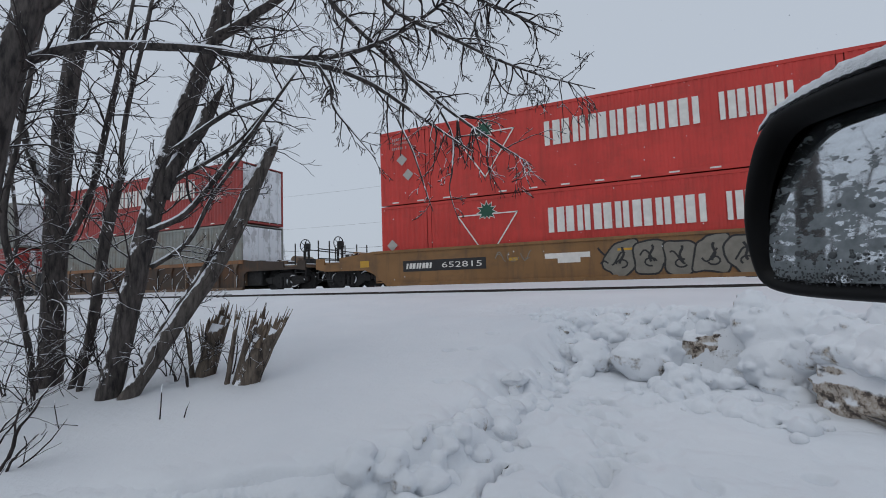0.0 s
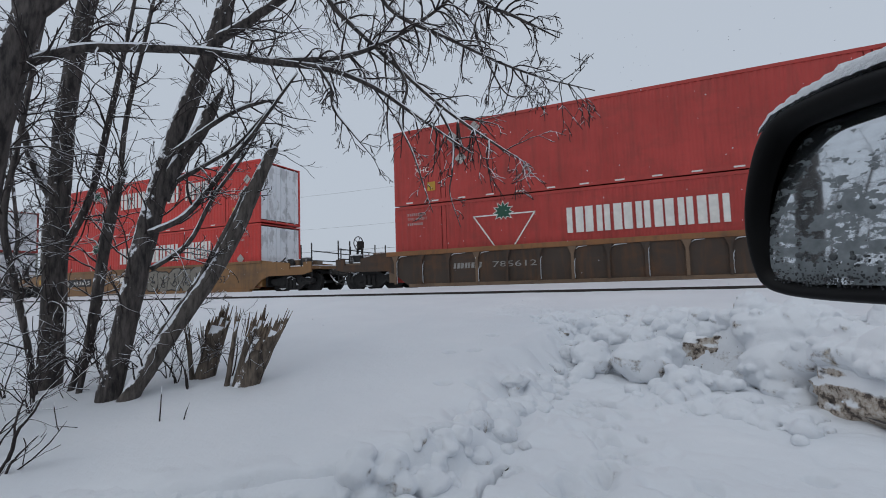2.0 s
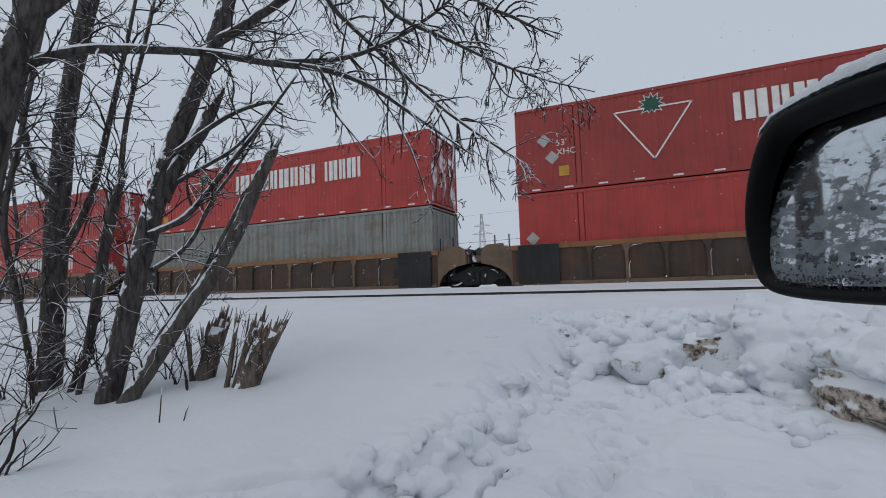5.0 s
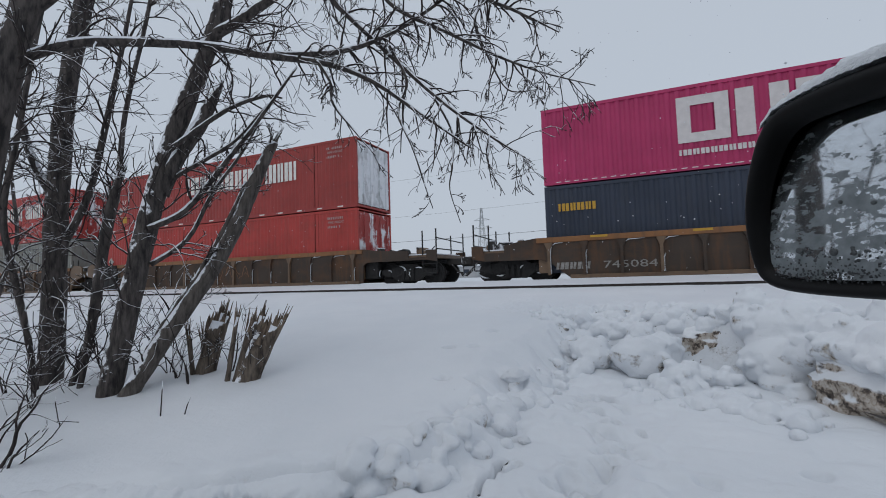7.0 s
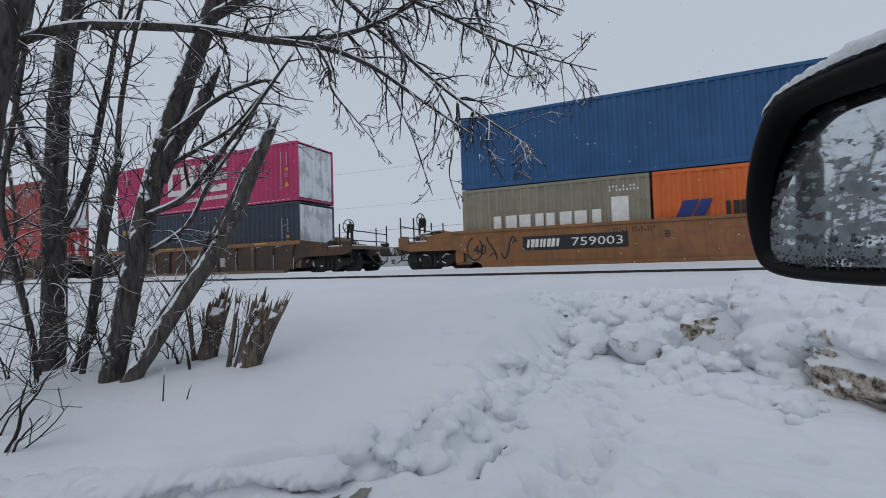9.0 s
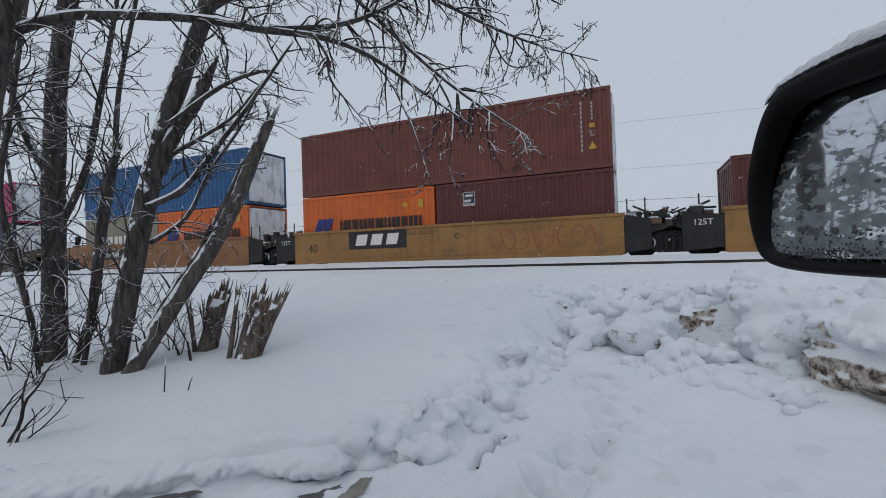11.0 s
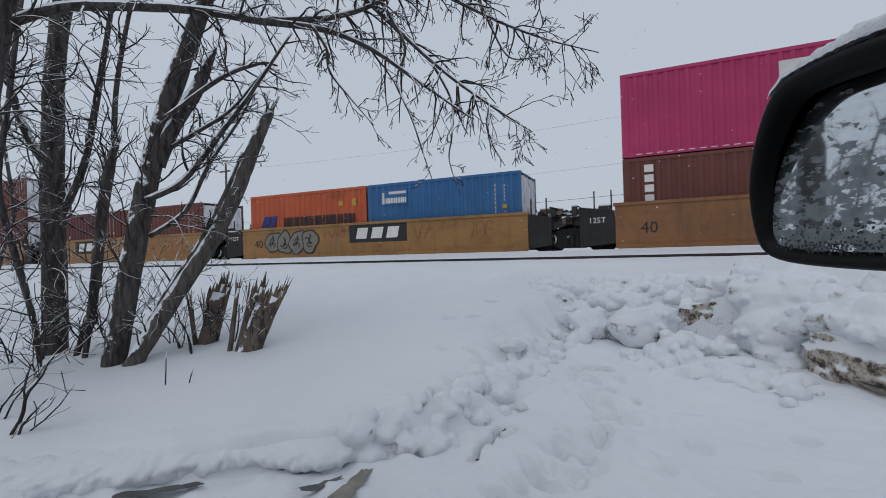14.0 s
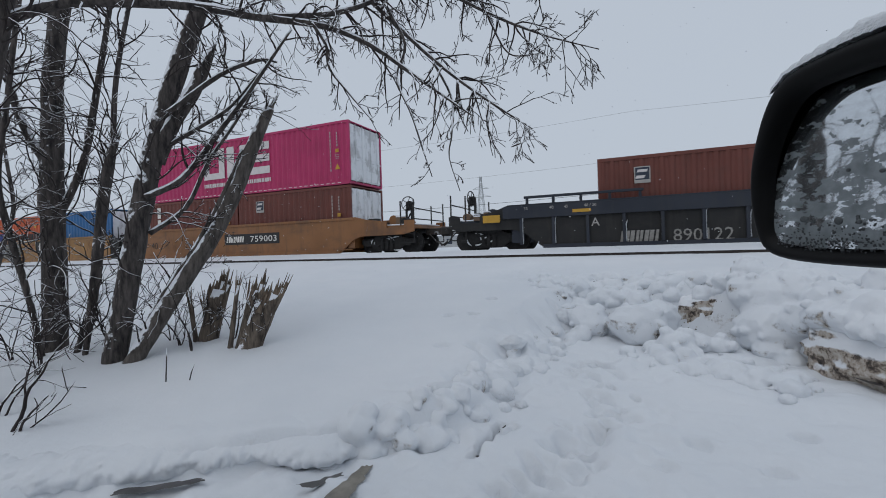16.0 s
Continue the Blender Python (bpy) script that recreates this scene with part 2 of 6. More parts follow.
def bank_of(x, y):
    """Distance to the bank's crest line and the crest's height there."""
    line = [(-1.9, 8.3, 0.66), (-0.9, 7.6, 0.74), (0.1, 7.2, 0.90), (0.9, 7.15, 1.02), (1.45, 6.85, 1.10), (2.05, 6.2, 1.10), (2.55, 5.5, 1.03), (3.3, 4.6, 1.0), (5.0, 3.2, 1.0), (8.0, 2.2, 0.8)]
    best, top, front = np.full(x.shape, 1e9), np.zeros(x.shape), np.zeros(x.shape, bool)
    r = np.hypot(x, y)
    for (ax, ay, ah), (bx, by, bh) in zip(line, line[1:]):
        t = np.clip(((x - ax) * (bx - ax) + (y - ay) * (by - ay)) / ((bx - ax) ** 2 + (by - ay) ** 2), 0, 1)
        d = np.hypot(x - ax - t * (bx - ax), y - ay - t * (by - ay))
        near = d < best
        best, top = np.where(near, d, best), np.where(near, ah + t * (bh - ah), top)
        front = np.where(near, r < np.hypot(ax + t * (bx - ax), ay + t * (by - ay)), front)
    return np.where(front, best * 1.45, best * 0.75), top


def bay_edge(y):
    """Where the ploughed bay begins along x."""
    return np.interp(y, [0, 1.8, 2.2, 2.75, 3.15, 3.7, 4.8, 5.55, 6.4, 7.0, 8.2], [-4.4, -3.1, -2.55, -1.72, -1.46, -1.34, -1.3, -1.12, -0.92, -0.7, -0.2])


def bay_of(x, y):
    """1 inside the ploughed bay, 0 on the untouched field."""
    edge = bay_edge(y) + 0.10 * hash_noise(x, y, 0.55, 11) + 0.05 * hash_noise(x, y, 0.2, 12)
    soft = np.interp(y, [0, 3.2, 4.5, 6], [0.14, 0.18, 0.5, 0.7])
    return smooth(-soft, 0.14, x - edge) * (1 - smooth(7.0, 7.9, y + 0.25 * hash_noise(x, y, 0.7, 13))) * (1 - smooth(6, 12, x))


def bank_body(x, y):
    """The bank without its lumps: steep towards the bay, hollowed where old snow has been cut."""
    d, top = bank_of(x + 0.10 * hash_noise(x, y, 0.45, 21), y + 0.10 * hash_noise(x, y, 0.45, 22))
    body = (top - 0.14) * (1 - smooth(0.05, 1.0, d))
    hollow = np.clip(1 - ((x - 0.82) / 0.42) ** 2 - ((y - 6.45) / 0.32) ** 2, 0, 1)
    return body * (1 - 0.8 * hollow), d


def ground_z(x, y):
    x, y = np.atleast_1d(np.asarray(x, float)), np.atleast_1d(np.asarray(y, float))
    field = np.interp(y, [-60, -1, 1.2, 1.8, 3.5, 7, 10.6, 11.42, 11.58, 12.6, 13.7, 14.3, 17.4, 18.5, 24, 80, 400], [0, 0.05, 0.12, 0.21, 0.37, 0.74, 1.08, 1.115, 1.185, 1.255, 1.325, 1.24, 1.22, 1.1, 1.0, 1.1, 1.3])
    rough = 1 - smooth(10.8, 11.3, y)
    field = field + rough * (0.05 * hash_noise(x, y, 2.3, 1) + 0.022 * hash_noise(x, y, 0.8, 2)) + 0.006 * hash_noise(x, y, 0.45, 3)
    bay = bay_of(x, y)
    floor = 0.02 + 0.03 * np.clip(y - 2, 0, 6) + 0.022 * hash_noise(x, y, 0.5, 4) + (0.018 + 0.035 * np.clip(hash_noise(x, y, 0.9, 14), 0, 1)) * hash_noise(x, y, 0.15, 5) + 0.014 * np.clip(hash_noise(x, y, 0.7, 15), 0, 1) * hash_noise(x, y, 0.07, 16) + 0.03 * hash_noise(x, y, 1.1, 6)
    z = field * (1 - bay) + floor * bay
    lump = 4 * bay * (1 - bay)
    edge = smooth(-0.7, 0.0, -np.abs(x - bay_edge(y))) * (1 - smooth(8.5, 10, y)) * smooth(1.0, 1.6, y)
    bill = 1.5 * np.abs(hash_noise(x, y, 0.42, 7))
    bill2 = 1.5 * np.abs(hash_noise(x, y, 0.19, 8))
    z = z + lump * 0.03 * bill + edge * (0.05 * (bill - 0.45) + 0.03 * (bill2 - 0.45))
    body, d = bank_body(x, y)
    cover = 1 - smooth(0.5, 1.2, d)
    z = np.maximum(z, body + cover * (0.05 * (bill - 0.45) + 0.04 * (bill2 - 0.45)))
    z = z + cover * (0.012 * hash_noise(x, y, 0.07, 45) + 0.006 * hash_noise(x, y, 0.035, 46))
    # two ruts where the crust has broken, and a few paw prints
    for ax, ay, bx, by, w, dep in ((-1.10, 2.88, -1.03, 3.45, 0.03, 0.15), (-0.97, 3.25, -0.93, 3.42, 0.022, 0.07), (-1.5, 3.26, -1.44, 3.40, 0.05, 0.10), (-1.2, 3.75, -1.02, 3.82, 0.045, 0.08)):
        t = np.clip(((x - ax) * (bx - ax) + (y - ay) * (by - ay)) / ((bx - ax) ** 2 + (by - ay) ** 2), 0, 1)
        d = np.hypot(x - ax - t * (bx - ax) + 0.02 * hash_noise(x, y, 0.08, 31), y - ay - t * (by - ay) + 0.02 * hash_noise(x, y, 0.08, 32))
        z = z - dep * (1 - smooth(0.3 * w, 1.4 * w, d))
    for ax, ay in ((-2.02, 5.55), (-2.33, 5.45), (-1.95, 4.35), (-1.65, 4.45), (-2.0, 6.3), (-1.2, 6.75), (1.45, 3.15), (1.52, 2.6), (-0.35, 2.9), (0.1, 3.1), (-0.55, 3.4), (0.35, 3.55), (-0.1, 3.9), (0.75, 3.3), (-0.2, 2.4), (-0.5, 2.55), (1.05, 3.9)):
        z = z - 0.08 * (1 - smooth(0.03, 0.085, np.hypot((x - ax) * 0.8, y - ay)))
    rng = random.Random(44)
    for k in range(90):
        ay = rng.uniform(2.3, 5.4)
        ax = np.interp(ay, [2.3, 2.8, 3.6, 5.4], [-0.75, -0.58, -0.31, -0.45]) + rng.gauss(0, 0.13)
        z = z - rng.uniform(0.04, 0.09) * (1 - smooth(0.02, rng.uniform(0.05, 0.10), np.hypot((x - ax) * rng.uniform(0.6, 1.2), y - ay + 0.5 * (x - ax))))
    return z


def build_ground():
    def steps(lo, fine0, fine1, hi, far, grow):
        step = 0.045
        v = list(np.arange(lo, fine0, step)) + list(np.arange(fine0, fine1, 0.021)) + list(np.arange(fine1, hi, step))
        a, k = lo, step
        left = []
        while a > -far:
            k *= grow
            a -= k
            left.append(a)
        b, k = v[-1], step
        right = []
        while b < far:
            k *= grow
            b += k
            right.append(b)
        return np.array(left[::-1] + v + right)
    xs, ys = steps(-9, -2.6, 3.2, 5.5, 2500, 1.13), steps(0.9, 1.9, 8.2, 12.0, 2500, 1.13)
    gx, gy = np.meshgrid(xs, ys)
    gz = ground_z(gx, gy)
    w, h = len(xs), len(ys)
    verts = np.stack([gx.ravel(), gy.ravel(), gz.ravel()], 1)
    i = np.arange(w * h).reshape(h, w)
    quads = np.stack([i[:-1, :-1], i[:-1, 1:], i[1:, 1:], i[1:, :-1]], -1).reshape(-1, 4)
    me = bpy.data.meshes.new("ground")
    me.vertices.add(len(verts))
    me.vertices.foreach_set("co", verts.ravel())
    me.loops.add(quads.size)
    me.loops.foreach_set("vertex_index", quads.ravel().astype(np.int32))
    me.polygons.add(len(quads))
    me.polygons.foreach_set("loop_start", np.arange(0, quads.size, 4, dtype=np.int32))
    me.polygons.foreach_set("use_smooth", np.ones(len(quads), bool))
    me.update(calc_edges=True)
    me.materials.append(SNOW_BANK)
    tagged(new("ground", me), "deep fresh snow over a verge sloping up to the tracks", "ground", kind="structure")


build_ground()


def rails():
    for y, z in ((11.5, 1.195), (15.28, 1.21), (16.72, 1.21)):
        bm = bmesh.new()
        plate(bm, [(-400, z), (400, z), (400, z - 0.15), (-400, z - 0.15)], y - 0.035, y + 0.035)
        box(bm, -400, 400, y - 0.07, y + 0.07, z - 0.17, z - 0.15)
        ob = part("rail", fix(bm), RAIL_STEEL, None)
        tagged(ob, "dark steel rail half buried in snow", "rail", "rails of the tracks", "structure")


rails()


def lump_mesh(seed, flat, rough):
    """A rounded, knobbly lump about a metre across."""
    bm = bmesh.new()
    bmesh.ops.create_icosphere(bm, subdivisions=4, radius=0.5)
    o = Vector((seed * 7.3, seed * 3.1, seed * 1.7))
    for v in bm.verts:
        d = v.co.normalized()
        k = 0.92 + rough * (0.24 * noise.noise(d * 1.1 + o) + 0.26 * abs(noise.noise(d * 2.1 + o)) + 0.13 * abs(noise.noise(d * 4.6 + o)) - 0.06 + 0.03 * noise.noise(d * 11 + o))
        v.co = Vector((d.x, d.y, d.z * flat)) * 0.5 * k
    me = bpy.data.meshes.new("snow_lump")
    bm.to_mesh(me)
    bm.free()
    me.polygons.foreach_set("use_smooth", [True] * len(me.polygons))
    me.materials.append(SNOW)
    return me


def rand_dir(rng):
    while True:
        v = Vector((rng.uniform(-1, 1), rng.uniform(-1, 1), rng.uniform(-1, 1)))
        if 0.05 < v.length < 1:
            return v.normalized()


def ball(verts, faces, unit, centre, r, flat, seed):
    """Adds a knobbly ball to the lists; unit holds a unit ball's corners and faces."""
    o = Vector((seed * 3.7, seed * 1.9, seed * 5.3))
    n = len(verts)
    c = Vector(centre)
    for d in unit[0]:
        k = r * (0.92 + 0.22 * noise.noise(d * 1.2 + o) + 0.18 * abs(noise.noise(d * 2.4 + o)))
        verts.append(c + Vector((d.x * k, d.y * k, d.z * k * flat)))
    faces += [tuple(n + q for q in f) for f in unit[1]]


def build_bank():
    """The ploughed bank: rounded lumps of every size, grown together under fresh snow."""
    bm = bmesh.new()
    bmesh.ops.create_icosphere(bm, subdivisions=3, radius=1)
    unit = ([v.co.normalized() for v in bm.verts], [tuple(v.index for v in f.verts) for f in bm.faces])
    bm.free()
    rng = random.Random(23)
    spots = []
    # boulders at the foot, the mass beside the hollow, the mass over the old ice
    for x, y, z, r in ((-0.66, 6.66, 0.36, 0.30), (-0.02, 6.45, 0.36, 0.36), (0.2, 6.62, 0.42, 0.28), (0.38, 5.88, 0.24, 0.22), (0.62, 6.05, 0.24, 0.17), (0.84, 6.02, 0.22, 0.14), (1.40, 6.30, 0.38, 0.36), (1.52, 6.52, 0.68, 0.40),
                       (1.30, 6.62, 0.80, 0.30), (1.32, 6.80, 1.0, 0.24), (1.72, 6.45, 0.84, 0.34), (1.68, 6.08, 0.52, 0.30), (2.00, 5.72, 0.70, 0.33), (2.18, 5.32, 0.70, 0.37), (1.90, 6.0, 0.74, 0.28), (2.40, 4.90, 0.70, 0.38), (1.74, 5.70, 0.66, 0.21), (1.84, 5.48, 0.65, 0.21), (1.92, 5.29, 0.64, 0.21), (2.01, 5.09, 0.64, 0.22), (2.11, 4.88, 0.64, 0.22), (2.35, 5.95, 0.95, 0.26), (2.7, 5.4, 0.92, 0.28)):
        spots.append((x, y, z, r))
    for x, y, z, r in spots[:]:
        for k in range(10):
            d = rand_dir(rng)
            if d.z > -0.3:
                spots.append((x + d.x * r * 0.95, y + d.y * r * 0.95, z + d.z * r * 0.8, rng.uniform(0.03, 0.09)))
    while len(spots) < 900:
        x, y = rng.uniform(-1.7, 3.4), rng.uniform(4.6, 8.2)
        d = bank_of(np.array([x]), np.array([y]))[0][0]
        if d > 0.95 or (0.45 < x < 1.15 and 6.1 < y < 6.85) or (x - 1.98) * 0.88 + (y - 5.36) * 0.47 < 0.1 and x > 1.55 and y < 5.9:
            continue
        r = rng.choice((0.035, 0.045, 0.06, 0.06, 0.08, 0.10, 0.13, 0.17)) * rng.uniform(0.85, 1.25)
        spots.append((x, y, None, r))
    # the apron of small lumps before it, and those along the bay's edge
    for k in range(130):
        a = rng.random()
        spots.append((0.1 + 1.25 * a + rng.gauss(0, 0.13), 5.75 - 0.78 * a + rng.gauss(0, 0.18), None, rng.choice((0.03, 0.045, 0.06, 0.08, 0.11)) * rng.uniform(0.8, 1.25)))
    for k in range(130):
        y = rng.uniform(2.3, 7.0)
        spots.append((float(bay_edge(y)) + rng.gauss(0.05, 0.10), y, None, rng.choice((0.04, 0.06, 0.08, 0.12)) * rng.uniform(0.8, 1.3)))
    zs = ground_z(np.array([q[0] for q in spots]), np.array([q[1] for q in spots]))
    v, f = [], []
    for k, ((x, y, z, r), g) in enumerate(zip(spots, zs.tolist())):
        deep = -0.45 if x < -0.75 else -0.25
        ball(v, f, unit, (x, y, g + r * rng.uniform(deep, deep + 0.6) if z is None else z), r, rng.uniform(0.75, 0.95), k)
    ob = mesh_part("snow_bank", v, f, SNOW_BANK, None, True)
    m = ob.modifiers.new("fuse", "REMESH")
    m.mode, m.voxel_size, m.use_smooth_shade = "VOXEL", 0.016, True
    m = ob.modifiers.new("settle", "SMOOTH")
    m.factor, m.iterations = 0.5, 1
    tagged(ob, "lumpy ploughed snow bank, grit and old ice showing through", "snow bank", "", "structure")


def build_lumps():
    """Loose lumps lying on the bank, the apron and along the bay's edge."""
    rng = random.Random(17)
    shapes = [lump_mesh(k, 0.74 + 0.04 * (k % 5), 0.7 + 0.16 * (k % 3)) for k in range(10)]

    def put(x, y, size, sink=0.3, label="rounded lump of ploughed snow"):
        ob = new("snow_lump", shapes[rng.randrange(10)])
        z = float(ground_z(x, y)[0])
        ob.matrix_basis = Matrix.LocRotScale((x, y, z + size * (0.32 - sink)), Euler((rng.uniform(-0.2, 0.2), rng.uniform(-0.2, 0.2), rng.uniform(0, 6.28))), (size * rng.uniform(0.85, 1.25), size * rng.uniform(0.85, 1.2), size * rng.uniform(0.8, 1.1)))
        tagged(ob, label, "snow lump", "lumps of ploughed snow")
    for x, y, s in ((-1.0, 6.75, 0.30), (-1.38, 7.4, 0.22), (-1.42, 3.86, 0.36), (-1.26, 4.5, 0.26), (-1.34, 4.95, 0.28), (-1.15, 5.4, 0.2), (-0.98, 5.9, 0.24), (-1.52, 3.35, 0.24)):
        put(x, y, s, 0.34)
    for k in range(14):
        y = rng.uniform(3.6, 7.0)
        put(float(bay_edge(y)) + rng.gauss(0.1, 0.16), y, rng.choice((0.06, 0.09, 0.13)) * rng.uniform(0.8, 1.3), 0.3)
    for k in range(16):
        a = rng.random()
        put(0.15 + 1.2 * a + rng.gauss(0, 0.2), 5.6 - 0.75 * a + rng.gauss(0, 0.25), rng.choice((0.05, 0.07, 0.10)) * rng.uniform(0.8, 1.3), 0.2)


def build_ice_blocks():
    """Old gritty ice laid bare at the bank's foot, with snow on top."""
    rng = random.Random(8)
    mat, n, l, b = nodes_of("gritty_old_ice", 0.75)
    grit = ramp_node(n, l, noise_node(n, l, 0.10, 7, 0.72), [(0.36, (0.022, 0.018, 0.016)), (0.43, (0.13, 0.10, 0.08)), (0.50, (0.42, 0.36, 0.30)), (0.68, (0.66, 0.64, 0.61))])
    g, sep = n.new("ShaderNodeNewGeometry"), n.new("ShaderNodeSeparateXYZ")
    l.new(g.outputs["Normal"], sep.inputs[0])
    add = n.new("ShaderNodeMath")
    add.operation = "MULTIPLY_ADD"
    l.new(noise_node(n, l, 0.2, 5, 0.6), add.inputs[0])
    add.inputs[1].default_value = 0.9
    l.new(sep.outputs["Z"], add.inputs[2])
    l.new(mix_node(n, l, ramp_node(n, l, add.outputs[0], [(0.60, grey(0)), (0.78, grey(1))]), grit, (0.79, 0.81, 0.84)), b.inputs["Base Color"])
    bump_node(n, l, noise_node(n, l, 0.05, 6, 0.7), 0.8, 0.02, b)
    for x, y, z, sx, sy, sz, turn in ((2.06, 5.33, 0.28, 0.60, 1.24, 0.56, 28), (0.88, 7.0, 0.44, 0.8, 0.4, 0.5, 15)):
        bm = bmesh.new()
        bmesh.ops.create_cube(bm, size=1)
        bmesh.ops.subdivide_edges(bm, edges=bm.edges[:], cuts=14, use_grid_fill=True)
        o = Vector((x, y, z)) * 3
        for v in bm.verts:
            d = v.co.normalized()
            v.co = v.co.lerp(d * 0.62, 0.55)
            v.co = v.co * (1 + 0.16 * noise.noise(d * 2.2 + o) + 0.10 * noise.noise(d * 5 + o) + 0.05 * noise.noise(d * 12 + o))
            v.co.x, v.co.y, v.co.z = v.co.x * sx, v.co.y * sy, v.co.z * sz
        me = bpy.data.meshes.new("ice_block")
        bm.to_mesh(me)
        bm.free()
        me.polygons.foreach_set("use_smooth", [True] * len(me.polygons))
        me.materials.append(mat)
        ob = new("ice_block", me)
        ob.matrix_basis = pose(x, y, z, 0, 0, turn)
        tagged(ob, "block of dirty brown old ice capped with fresh snow", "ice block", "ice blocks in the bank")
    # wet mud; also serves as painted shadow in the rut and at the bank
    mud_and_shade = plain("dark_mud_and_shade", (0.075, 0.072, 0.072), 0.45, 0, 0.45, 0.12)
    pale = plain("wet_gravel_verge", (0.19, 0.175, 0.15), 0.6, 0, 0.35, 0.1)

    def bare(pts, z, m, label, level=0.0):
        bm = bmesh.new()
        fine = []
        for (ax, ay), (bx, by) in zip(pts, pts[1:] + pts[:1]):
            for k in range(6):
                t = k / 6
                fine.append((ax + (bx - ax) * t + rng.uniform(-0.012, 0.012), ay + (by - ay) * t + rng.uniform(-0.012, 0.012)))
        top = [bm.verts.new((p, q, level if level else float(ground_z(np.array([p]), np.array([q]))[0]) + z)) for p, q in fine]
        cx, cy = sum(p for p, q in fine) / len(fine), sum(q for p, q in fine) / len(fine)
        c = bm.verts.new((cx, cy, level + 0.002 if level else float(ground_z(np.array([cx]), np.array([cy]))[0]) + z + 0.004))
        for i in range(len(top)):
            bm.faces.new((top[i], top[(i + 1) % len(top)], c))
        ob = part("bare_ground", fix(bm), m, None)
        tagged(ob, label, "ground", "", "structure")
    bare([(-2.95, 1.62), (-2.70, 1.79), (-2.54, 1.95), (-2.60, 1.97), (-2.76, 1.84), (-2.97, 1.69)], 0.012, mud_and_shade, "dark wet ground under the snow's edge", 0.062)
    bare([(-1.98, 2.12), (-1.84, 2.13), (-1.76, 2.32), (-1.80, 2.36), (-1.88, 2.20)], 0.012, mud_and_shade, "dark wet ground under the snow's edge", 0.058)
    bare([(-1.72, 1.95), (-1.55, 2.0), (-1.61, 2.3), (-1.66, 2.50), (-1.73, 2.46), (-1.71, 2.25)], 0.012, pale, "patch of grey wet gravel free of snow", 0.056)
    # this dark strip paints the rut's shadow along with its dirt
    bare([(-1.112, 2.88), (-1.088, 2.875), (-1.018, 3.44), (-1.036, 3.45)], 0.010, mud_and_shade, "dark broken rut in the snow crust, dirt and painted shadow")
    # dark sheet that paints the crevice shadow onto the ground before the ice block
    bare([(1.66, 5.40), (1.84, 4.92), (1.98, 4.98), (1.80, 5.42)], 0.012, mud_and_shade, "dark ground and painted shadow at the bank's foot", 0.19)


def build_lip():
    """The soft overhanging edge of the field's snow along the ploughed bay."""
    ctrl = [(-3.8, 1.3, 0.11, 0.16), (-3.22, 1.84, 0.11, 0.15), (-2.80, 2.16, 0.11, 0.15), (-2.50, 2.40, 0.11, 0.12), (-2.04, 2.52, 0.10, 0.13), (-1.86, 2.80, 0.11, 0.11), (-1.62, 2.94, 0.13, 0.11), (-1.52, 3.25, 0.14, 0.11), (-1.48, 3.6, 0.14, 0.08)]
    pts, rad = spline(ctrl, 40)
    v, f, k = [], [], 40
    for i, (p, r) in enumerate(zip(pts, rad)):
        d = (pts[min(i + 1, len(pts) - 1)] - pts[max(i - 1, 0)]).normalized()
        u = Vector((d.y, -d.x, 0))
        for j in range(k):
            a = 2 * math.pi * j / k
            q = p + u * (math.cos(a) * r * (1.35 if math.cos(a) > 0 else 2.6)) + Vector((0, 0, math.sin(a) * r * 0.62))
            g = q * 4.0
            s = 0.92 + 0.30 * noise.noise(g * 0.5) + 0.24 * abs(noise.noise(g * 1.3)) + 0.20 * abs(noise.noise(g * 3.0)) + 0.10 * noise.noise(g * 6) + 0.05 * noise.noise(g * 13)
            v.append(p + (q - p) * s)
    for i in range(len(pts) - 1):
        for j in range(k):
            f.append((i * k + j, i * k + (j + 1) % k, (i + 1) * k + (j + 1) % k, (i + 1) * k + j))
    ob = mesh_part("snow_lip", v, f, SNOW, None, True)
    tagged(ob, "soft overhanging edge of deep fresh snow", "snow", "", "structure")


def build_clods():
    """Specks of frozen dirt thrown over the bank."""
    rng = random.Random(71)
    v, f = [], []
    spots = [(x, y) for x, y in ((rng.uniform(-1.2, 2.6), rng.uniform(4.6, 8.0)) for k in range(2200)) if bank_of(np.array([x]), np.array([y]))[0][0] < 0.95]
    height = ground_z(np.array([p for p, q in spots]), np.array([q for p, q in spots]))
    for (x, y), z in zip(spots, height.tolist()):
        r = rng.uniform(0.003, 0.009) * rng.choice((0.5, 0.7, 1, 1.4))
        k = len(v)
        v += [(x + r * rng.uniform(0.7, 1.4), y, z), (x - r, y - r * 0.3, z), (x, y + r, z + 0.2 * r), (x + 0.2 * r, y - r * rng.uniform(0.7, 1.3), z), (x, y, z + r), (x, y, z - r)]
        f += [(k, k + 2, k + 4), (k + 2, k + 1, k + 4), (k + 1, k + 3, k + 4), (k + 3, k, k + 4), (k + 2, k, k + 5), (k + 1, k + 2, k + 5), (k + 3, k + 1, k + 5), (k, k + 3, k + 5)]
    ob = mesh_part("dirt_clods", v, f, plain("frozen_dirt", (0.045, 0.034, 0.026), 0.9, 0, 0.4, 0.05))
    tagged(ob, "dark specks of frozen dirt on the snow bank", "dirt", "", "stuff")


build_clods()
build_bank()
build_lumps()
build_ice_blocks()
build_lip()

